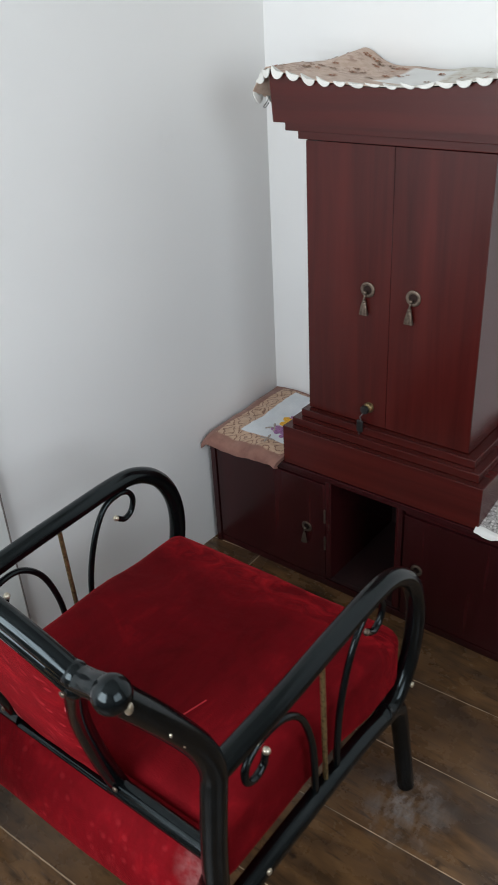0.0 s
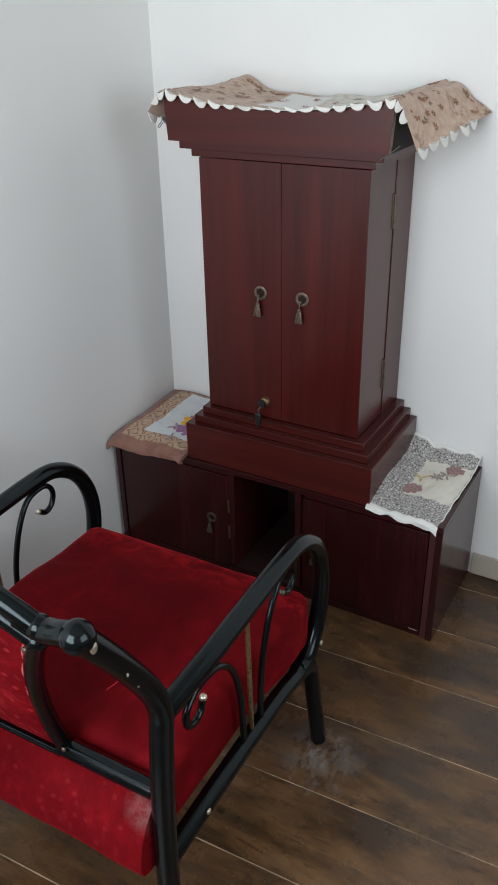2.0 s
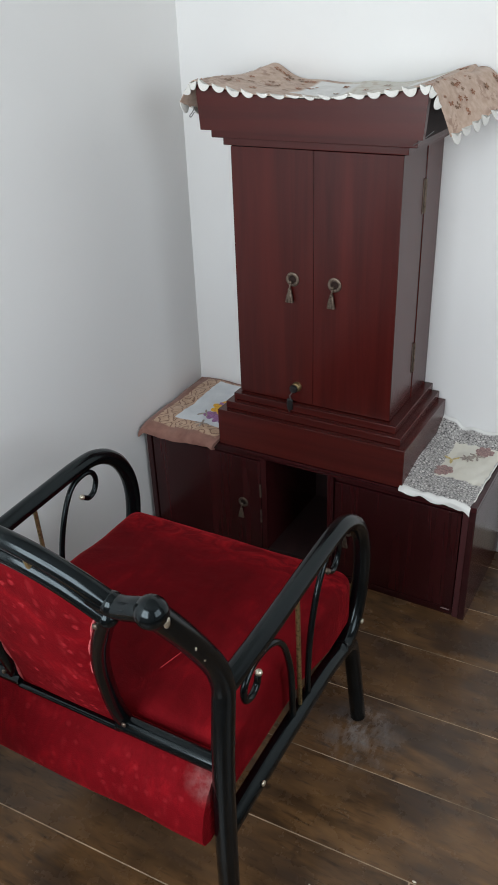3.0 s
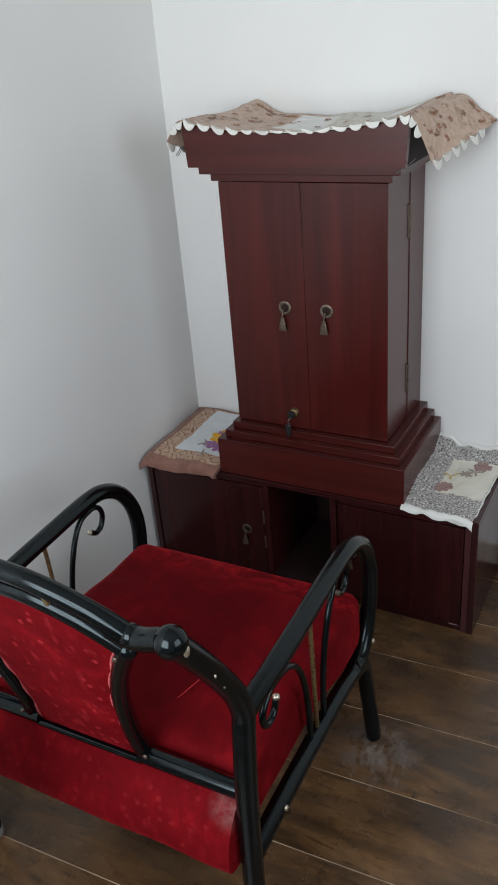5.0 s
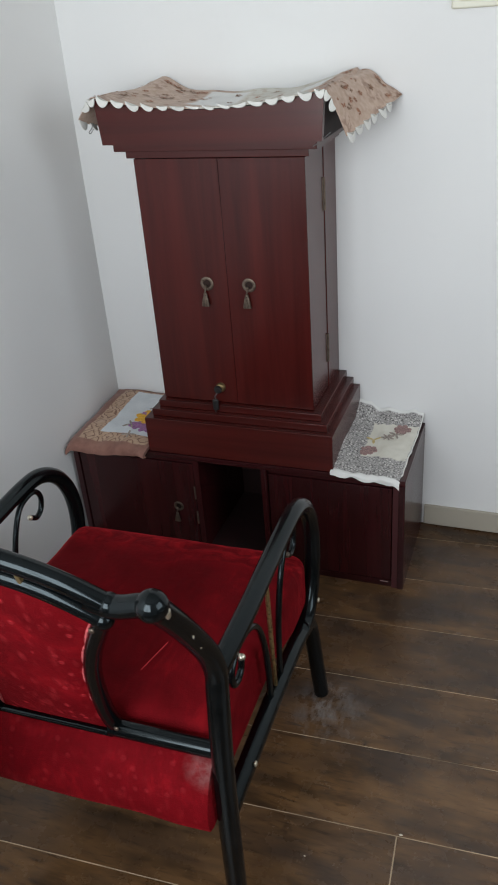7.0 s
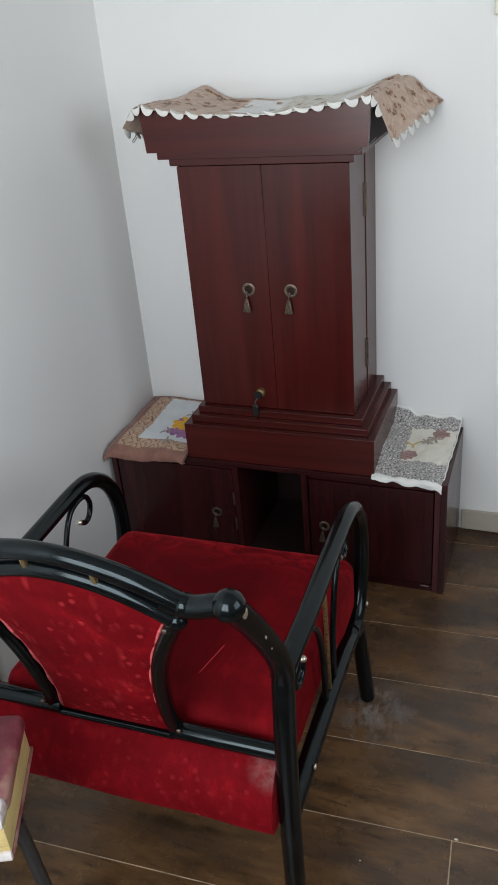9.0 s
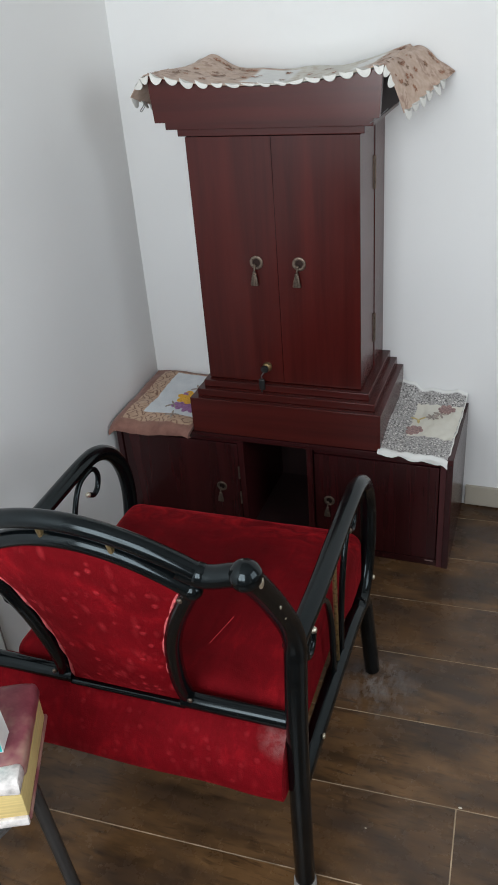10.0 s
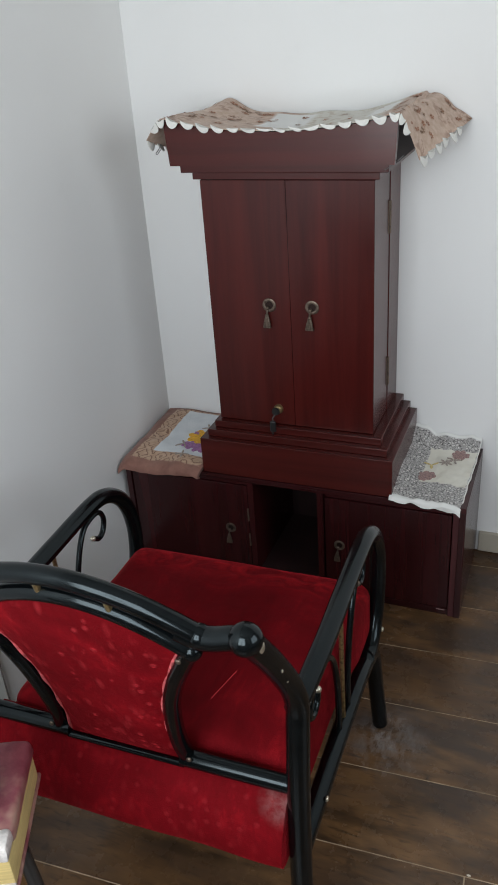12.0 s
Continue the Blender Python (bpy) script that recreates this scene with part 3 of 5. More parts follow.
# ---------------------------------------------------------------- cloths
def uv_bands(nt):
    tc = nt.nodes.new("ShaderNodeTexCoord")
    sep = nt.nodes.new("ShaderNodeSeparateXYZ")
    nt.links.new(tc.outputs["UV"], sep.inputs[0])
    return tc.outputs["UV"], sep.outputs[0], sep.outputs[1]


def inside(nt, u, lo, hi, soft=0.006):
    a = grey(nt, u, 0.0, 1.0, lo - soft, lo + soft)
    b = grey(nt, u, 1.0, 0.0, hi - soft, hi + soft)
    return math_node(nt, "MULTIPLY", a, b)


def weave(nt, b, scale=900):
    w = noise_tex(nt, coords(nt), scale, 2)
    soft = noise_tex(nt, coords(nt), 35, 4, 0.6)
    b.inputs["Roughness"].default_value = 0.9
    b.inputs["Specular IOR Level"].default_value = 0.15
    b.inputs["Sheen Weight"].default_value = 0.15
    bump(nt, b, math_node(nt, "ADD", w, math_node(nt, "MULTIPLY", soft, 2.0)), 0.3, 0.0012)


def crown_cloth_material():
    m, nt, b = material("floral_beige_cotton")
    uv, u, v = uv_bands(nt)
    ob = coords(nt)
    base = ramp(nt, noise_tex(nt, ob, 60, 4), [(0.3, (0.45, 0.318, 0.240)), (0.7, (0.57, 0.430, 0.345))])
    vo = node(nt, "ShaderNodeTexVoronoi", Scale=13.0, Randomness=0.9)
    nt.links.new(ob, vo.inputs["Vector"])
    clump = grey(nt, vo.outputs["Distance"], 1.0, 0.0, 0.36, 0.52)
    petals = grey(nt, noise_tex(nt, ob, 62, 3, 0.6, 0.2), 0.0, 1.0, 0.48, 0.54)
    pick = grey(nt, noise_tex(nt, ob, 14, 2), 0.0, 1.0, 0.36, 0.48)
    motif = math_node(nt, "MULTIPLY", math_node(nt, "MULTIPLY", clump, petals), pick)
    col = mix(nt, math_node(nt, "MULTIPLY", motif, 0.45), base, (0.17, 0.070, 0.045))
    pale = mix(nt, grey(nt, noise_tex(nt, ob, 50, 4), 0.0, 0.5, 0.50, 0.60), (0.62, 0.60, 0.54), (0.42, 0.33, 0.24))
    cream = inside(nt, u, 0.42, 0.74, 0.02)
    col = mix(nt, cream, col, pale)
    white = math_node(nt, "MULTIPLY", inside(nt, u, 0.34, 0.47), inside(nt, v, 0.35, 0.92))
    white2 = math_node(nt, "MULTIPLY", inside(nt, u, 0.675, 0.735), inside(nt, v, 0.35, 0.92))
    col = mix(nt, math_node(nt, "MAXIMUM", white, white2), col, (0.72, 0.72, 0.70))
    nt.links.new(col, b.inputs["Base Color"])
    weave(nt, b)
    return m


MAT_CROWNCLOTH = crown_cloth_material()
MAT_BROWNPRINT = plain("brown_print", (0.25, 0.150, 0.095), 0.9, 0.45, 160)
MAT_RUSTPRINT = plain("rust_print", (0.33, 0.150, 0.088), 0.9, 0.45, 160)
CY0, CY1 = UY - 0.050, UB - 0.004
S0, S1 = 0.11, 0.80          # share of the width that lies on the crown


def crown_cloth_at(s, t):
    y = CY0 + (CY1 - CY0) * t
    x0, x1 = XM - 0.292, XM + 0.292
    wob = noise.noise(Vector((s * 9, t * 5, 1.3))) * 0.006
    if s < S0:                         # flap hanging over the left end
        k = 1 - s / S0
        out = 0.058 * (1 - 0.62 * t)
        drop = 0.052 + 0.050 * t + 0.008 * math.sin(t * 5)
        x = x0 - out * k
        z = crest(x0) + 0.004 - 0.026 * t * t - drop * k ** (1.3 - 0.6 * t)
        if t < 0.2:
            y += 0.02 * k * (0.2 - t) / 0.2
    elif s > S1:                       # stiff flap over the right end
        k = (s - S1) / (1 - S1)
        reach = 0.040 + 0.075 * t
        drop = 0.108 - 0.050 * t
        x = x1 + reach * k
        z = crest(x1) + 0.004 + 0.014 * math.sin(min(1, k * 1.6) * math.pi) * t - drop * k ** 1.25
        y += 0.045 * k * (1 - t)
        wob *= 1.6
    else:
        x = x0 + (x1 - x0) * (s - S0) / (S1 - S0)
        z = crest(x) + 0.004
        e = math.sin(math.pi * t)
        z -= 0.012 * e * (0.5 + 0.5 * math.cos((x - XM) / 0.29 * math.pi))
        z += 0.019 * t * t * (math.exp(-((x - 0.318) / 0.042) ** 2) - math.exp(-((x - x0) / 0.022) ** 2)) + 0.010 * t * math.exp(-((x - 0.845) / 0.05) ** 2)
    return (x, min(y, YB - 0.003), z + wob * (0.3 + 0.7 * t))


def scallop_mesh():
    """One lobe of the lace edge: hangs from the origin down -z, flat across y."""
    bm = bmesh.new()
    ring_f, ring_b = [], []
    n = 12
    for k in range(n + 1):
        a = math.pi * k / n
        x, z = -0.0195 * math.cos(a) * (1 - 0.18 * math.sin(a)) + 0.006 * math.sin(a), -0.0225 * math.sin(a) ** 0.8
        ring_f.append(bm.verts.new((x, -0.0012, z)))
        ring_b.append(bm.verts.new((x, 0.0012, z)))
    cf = bm.verts.new((0, -0.0038, -0.006))
    cb = bm.verts.new((0, 0.0020, -0.006))
    for k in range(n):
        bm.faces.new((ring_f[k], ring_f[k + 1], cf))
        bm.faces.new((ring_b[k + 1], ring_b[k], cb))
        bm.faces.new((ring_f[k + 1], ring_f[k], ring_b[k], ring_b[k + 1]))
    bm.faces.new((ring_f[0], cf, ring_f[n], ring_b[n], cb, ring_b[0]))
    return finish("scallop", bm, MAT_LACE)


def crown_cloth():
    cl = part("crown_cloth", sheet(90, 26, crown_cloth_at, 0.0018), MAT_CROWNCLOTH)
    tagged(cl, "beige floral cotton cover with white scallops draped over the crown", "cloth")
    me = scallop_mesh()

    def place(p, q, lean):
        p, q = Vector(p), Vector(q)
        ax = (q - p).normalized()
        face = Vector((0, 0, 1)).cross(ax).normalized() if abs(ax.z) < 0.9 else Vector((0, -1, 0))
        up = ax.cross(-face).normalized()
        if up.z < 0:
            up = -up
        face = up.cross(ax).normalized()
        m = Matrix((ax, -face if face.y > 0 else face, up)).transposed()
        if m.determinant() < 0:
            m.col[1] = -m.col[1]
        ob = new("scallop", me)
        ob.parent = cl
        sc = (q - p).length / 0.039 * random.uniform(0.72, 0.95)
        ob.matrix_basis = Matrix.Translation((p + q) / 2 + Vector((0, 0, 0.003))) @ m.to_4x4() @ Matrix.Rotation(random.uniform(-0.22, 0.30), 4, "Y") @ Matrix.Rotation(lean, 4, "X") @ Matrix.Diagonal((sc, 1, random.uniform(0.70, 1.05) * (0.36 + 0.74 * min(1.0, abs((p.x + q.x) / 2 - XM) / 0.29) ** 1.6), 1))
        return ob

    def run(fn, count):
        for k in range(count):
            place(fn(k / count), fn((k + 1) / count), random.uniform(-0.75, 0.15))

    run(lambda a: Vector(crown_cloth_at(0.03 + a * 0.88, 0.0)) + Vector((0, -0.002, 0)), 19)
    run(lambda a: Vector(crown_cloth_at(1.0, a * 0.80)), 6)
    run(lambda a: Vector(crown_cloth_at(0.0, a * 0.98)), 7)
    spots = random.Random(11)
    for k in range(150):
        ps, pt = spots.uniform(0.0, 1.0), spots.uniform(0.06, 0.94)
        if 0.33 < ps < 0.74 and spots.random() < 0.75:
            continue
        bm = bmesh.new()
        r, spin = spots.uniform(0.006, 0.012), spots.uniform(0, 6)
        for q in range(spots.choice((4, 5, 6))):
            a = spin + q * 1.2 + spots.uniform(-0.2, 0.2)
            ring = []
            for e in range(7):
                th = 2 * math.pi * e / 7
                lx, ly = r * (0.58 + 0.42 * math.cos(th)), r * 0.27 * math.sin(th)
                s2 = min(1, max(0, ps + (lx * math.cos(a) - ly * math.sin(a)) / 0.80))
                t2 = min(1, max(0, pt + (lx * math.sin(a) + ly * math.cos(a)) / 0.335))
                ring.append(Vector(crown_cloth_at(s2, t2)) + Vector((0.0007 if s2 > S1 else 0.0, -0.0003, 0.0011 + 0.0002 * q)))
            bm.faces.new([bm.verts.new(v) for v in ring])
        part("flower_print", bm, spots.choice((MAT_BROWNPRINT, MAT_RUSTPRINT, MAT_RUSTPRINT)), cl)
    tie = tube([(0.232, -0.40, 1.292), (0.226, -0.402, 1.280), (0.218, -0.404, 1.271), (0.221, -0.402, 1.268), (0.230, -0.400, 1.279)], 0.0012, 6, smooth_n=3)
    part("tie_string", tie, MAT_STEEL, cl, "thin grey tie string")
    tie = tube([(UX1 + 0.070, UY - 0.02, 1.262), (UX1 + 0.048, UY - 0.028, 1.244), (UX1 + 0.030, UY - 0.03, 1.233)], 0.0011, 6, smooth_n=4)
    part("tie_string", tie, MAT_STEEL, cl, "thin grey tie string")
    return cl


crown_cloth()


def mat_material():
    m, nt, b = material("brown_bordered_quilt")
    uv, u, v = uv_bands(nt)
    ob = coords(nt)
    brown = ramp(nt, noise_tex(nt, ob, 30, 4), [(0.3, (0.205, 0.098, 0.076)), (0.7, (0.30, 0.155, 0.120))])
    # nested diamonds woven in dark brown along the border
    sep = nt.nodes.new("ShaderNodeSeparateXYZ")
    nt.links.new(uv, sep.inputs[0])
    wob = grey(nt, noise_tex(nt, ob, 34, 3), -0.75, 0.75)

    def zigzag(sock, k):
        return math_node(nt, "PINGPONG", math_node(nt, "MULTIPLY", sock, k), 1.0)
    dia = math_node(nt, "ADD", math_node(nt, "ADD", zigzag(sep.outputs[0], 9.0), zigzag(sep.outputs[1], 11.0)), wob)
    rings = math_node(nt, "PINGPONG", math_node(nt, "MULTIPLY", dia, 3.0), 1.0)
    tan = mix(nt, grey(nt, rings, 0.75, 0.0, 0.10, 0.34), ramp(nt, noise_tex(nt, ob, 70, 4), [(0.3, (0.44, 0.285, 0.19)), (0.7, (0.56, 0.39, 0.275))]), (0.13, 0.052, 0.036))
    white = ramp(nt, noise_tex(nt, ob, 25, 3), [(0.3, (0.66, 0.69, 0.71)), (0.7, (0.76, 0.78, 0.79))])
    edge = noise_tex(nt, ob, 45, 3)
    uu = math_node(nt, "ADD", u, grey(nt, edge, -0.012, 0.012))
    vv = math_node(nt, "ADD", v, grey(nt, edge, -0.010, 0.010))
    rib = nt.nodes.new("ShaderNodeTexWave")
    rib.inputs["Scale"].default_value = 55.0
    nt.links.new(coords(nt, (1, 1, 1), (0, 0, 0.6)), rib.inputs["Vector"])
    white = mix(nt, grey(nt, rib.outputs["Fac"], 0.0, 0.35, 0.2, 0.9), white, (0.50, 0.56, 0.62))
    in_tan = math_node(nt, "MULTIPLY", inside(nt, uu, 0.12, 0.965), inside(nt, vv, 0.125, 0.975))
    in_white = math_node(nt, "MULTIPLY", inside(nt, uu, 0.31, 0.93), inside(nt, vv, 0.245, 0.955))
    col = mix(nt, in_white, mix(nt, in_tan, brown, tan), white)
    nt.links.new(col, b.inputs["Base Color"])
    weave(nt, b)
    return m


MAT_QUILT = mat_material()


def mat_at(s, t):
    x = XL + 0.006 + 0.276 * s
    y = -0.503 + 0.385 * t
    z = BTOP + 0.0185
    z += 0.006 * noise.noise(Vector((s * 3.1, t * 3.7, 0.4))) + 0.003 * noise.noise(Vector((s * 9, t * 9, 2.0)))
    z += 0.012 * max(0, t - 0.55) * (1 - s)
    if t < 0.14:
        k = (0.14 - t) / 0.14
        z -= 0.031 * k ** 1.6 * (1 - 0.4 * max(0, s - 0.6) / 0.4)
        y = -0.503 + 0.385 * 0.14 - 0.044 * math.sin(min(1, k * 1.25) * math.pi / 2)
        if s > 0.9:
            y -= 0.01 * (s - 0.9) * 10 * k
    if s < 0.10:
        k = (0.10 - s) / 0.10
        z -= 0.020 * k ** 2 * (1 - 0.8 * t)
    if s > 0.93:
        z -= 0.004 * (s - 0.93) / 0.07
    return (x, y, z)


def petals(bm, cx, cy, zf, r, n, w, spin=0.0, squash=1.0):
    for k in range(n):
        a = spin + 2 * math.pi * k / n
        vs = []
        for q in range(8):
            th = 2 * math.pi * q / 8
            lx, ly = r * 0.55 + r * 0.48 * math.cos(th), w * math.sin(th)
            px = cx + (lx * math.cos(a) - ly * math.sin(a))
            py = cy + (lx * math.sin(a) + ly * math.cos(a)) * squash
            vs.append((px, py))
        top = [bm.verts.new((px, py, zf(px, py) + 0.0016 + 0.0003 * k)) for px, py in vs]
        low = [bm.verts.new((px, py, zf(px, py) + 0.0002)) for px, py in vs]
        bm.faces.new(top)
        for q in range(8):
            bm.faces.new((top[q], low[q], low[(q + 1) % 8], top[(q + 1) % 8]))
    return bm


def quilted_mat():
    mt = part("quilted_mat", sheet(44, 56, mat_at, 0.014), MAT_QUILT)
    tagged(mt, "brown bordered quilted mat with a yellow flower on the cabinet", "mat")

    def zf(x, y):
        return mat_at(min(1, max(0, (x - XL - 0.006) / 0.276)), min(1, max(0, (y + 0.503) / 0.385)))[2]
    fx = XL - 0.018
    part("yellow_flower", petals(bmesh.new(), fx + 0.222, -0.292, zf, 0.046, 7, 0.014, 0.3), MAT_YELLOW, mt, "large yellow flower print")
    for cx, cy, r, n, wd, sp in ((0.248, -0.362, 0.030, 6, 0.009, 0.0), (0.212, -0.352, 0.028, 6, 0.009, 0.5), (0.256, -0.225, 0.024, 6, 0.008, 0.2), (0.200, -0.270, 0.013, 5, 0.004, 0.2)):
        part("mauve_flower", petals(bmesh.new(), fx + cx, cy, zf, r, n, wd, sp), MAT_VIOLET, mt, "small mauve flower print")
    for cx, cy, r, n, wd, sp in ((0.190, -0.352, 0.028, 4, 0.0035, 0.6), (0.212, -0.415, 0.022, 4, 0.003, 0.2), (0.226, -0.232, 0.026, 5, 0.0035, 0.9)):
        part("leaf_print", petals(bmesh.new(), fx + cx, cy, zf, r, n, wd, sp), MAT_TAUPE, mt, "dark leaf print")
    return mt


quilted_mat()


def doily_material():
    m, nt, b = material("black_and_white_lace_print")
    uv, u, v = uv_bands(nt)
    ob = coords(nt)
    vo = nt.nodes.new("ShaderNodeTexVoronoi")
    vo.feature = "DISTANCE_TO_EDGE"
    vo.inputs["Scale"].default_value = 115.0
    vo.inputs["Randomness"].default_value = 0.8
    nt.links.new(ob, vo.inputs["Vector"])
    net = grey(nt, vo.outputs["Distance"], 1.0, 0.0, 0.13, 0.28)
    curl = noise_tex(nt, ob, 60, 2, 0.5, 1.6)
    vine = math_node(nt, "MULTIPLY", grey(nt, curl, 0.0, 1.0, 0.45, 0.50), grey(nt, curl, 1.0, 0.0, 0.53, 0.58))
    sp = grey(nt, noise_tex(nt, ob, 170, 3, 0.6, 0.6), 0.0, 1.0, 0.50, 0.58)
    dark = math_node(nt, "MAXIMUM", math_node(nt, "MULTIPLY", net, grey(nt, sp, 0.55, 1.0)), math_node(nt, "MULTIPLY", vine, 0.6))
    lace = mix(nt, math_node(nt, "MULTIPLY", dark, 0.88), (0.66, 0.64, 0.61), (0.050, 0.044, 0.046))
    cream = ramp(nt, noise_tex(nt, ob, 18, 3), [(0.3, (0.66, 0.63, 0.54)), (0.7, (0.74, 0.72, 0.64))])
    white = (0.76, 0.76, 0.73)
    in_lace = math_node(nt, "MULTIPLY", inside(nt, u, 0.015, 0.985), inside(nt, v, 0.065, 0.975))
    ragged = grey(nt, noise_tex(nt, ob, 70, 3), -0.03, 0.03)
    in_cream = math_node(nt, "MULTIPLY", inside(nt, math_node(nt, "ADD", u, ragged), 0.305, 0.975), inside(nt, math_node(nt, "ADD", v, ragged), 0.335, 0.86))
    col = mix(nt, in_cream, mix(nt, in_lace, white, lace), cream)
    nt.links.new(col, b.inputs["Base Color"])
    weave(nt, b)
    return m


MAT_DOILY = doily_material()
DX0, DX1, DY0, DY1 = 0.850, 1.050, -0.489, YB - 0.004


def doily_at(s, t):
    x = DX0 + (DX1 - DX0) * s
    y = DY0 + (DY1 - DY0) * t
    z = BTOP + 0.007 + 0.004 * noise.noise(Vector((s * 4, t * 6, 5.0))) + 0.003 * noise.noise(Vector((s * 11, t * 15, 2.0)))
    x += 0.004 * noise.noise(Vector((s * 5, t * 9, 8.0)))
    x -= 0.010 * (1 - t) * (0.3 + 0.7 * s)                       # lies a little askew
    y += 0.014 * (1 - s) * max(0.0, 1 - t * 2.2)
    over = (BY + 0.004) - y
    if over > 0:                                                 # white hem hanging over the front edge
        y = BY + 0.004 - min(over, 0.013) - 0.004 * math.sin(s * 15) * min(1.0, over * 40)
        z -= max(0.0, over - 0.006) * 0.92
        z += 0.004 * min(1.0, over * 40) * math.sin(s * 21 + 1.0)
    if s < 0.26:                                                 # leans up against the plinth
        z += 0.026 * ((0.26 - s) / 0.26) ** 1.2 * min(1.0, t * 3)
    if t > 0.84:                                                 # bunched up against the wall
        k = (t - 0.84) / 0.16
        z += 0.030 * k ** 1.2 + 0.016 * k * math.exp(-((s - 0.22) / 0.09) ** 2) + 0.004 * k * math.sin(s * 17)
    if s > 0.88 and t < 0.5:
        z -= 0.010 * ((s - 0.88) / 0.12) ** 2 * (0.5 - t) / 0.5
    return (x, y, z)


def doily():
    dl = part("table_mat_cloth", sheet(44, 60, doily_at, 0.003), MAT_DOILY)
    tagged(dl, "white cloth with a black lace border on the low cabinet", "cloth")

    def zf(x, y):
        return doily_at(min(1, max(0, (x - DX0) / (DX1 - DX0))), min(1, max(0, (y - DY0) / (DY1 - DY0))))[2]
    for cx, cy, r, n, wd, sp, nm, mt in ((0.984, -0.222, 0.024, 5, 0.0032, 0.1, "taupe_print", MAT_TAUPE), (0.964, -0.244, 0.020, 7, 0.0026, 0.6, "taupe_print", MAT_TAUPE), (1.000, -0.190, 0.026, 7, 0.009, 0.5, "rose_print", MAT_ROSE), (0.990, -0.206, 0.013, 5, 0.004, 0.5, "rose_print", MAT_ROSE), (0.926, -0.325, 0.024, 6, 0.010, 0.9, "rose_print", MAT_ROSE), (0.916, -0.345, 0.014, 5, 0.006, 0.2, "rose_print", MAT_ROSE)):
        part(nm, petals(bmesh.new(), cx, cy, zf, r, n, wd, sp), mt, dl)
    part("ochre_print", petals(bmesh.new(), 0.926, -0.262, zf, 0.024, 3, 0.0042, 0.7), MAT_OCHRE, dl, "small ochre print")
    return dl


doily()


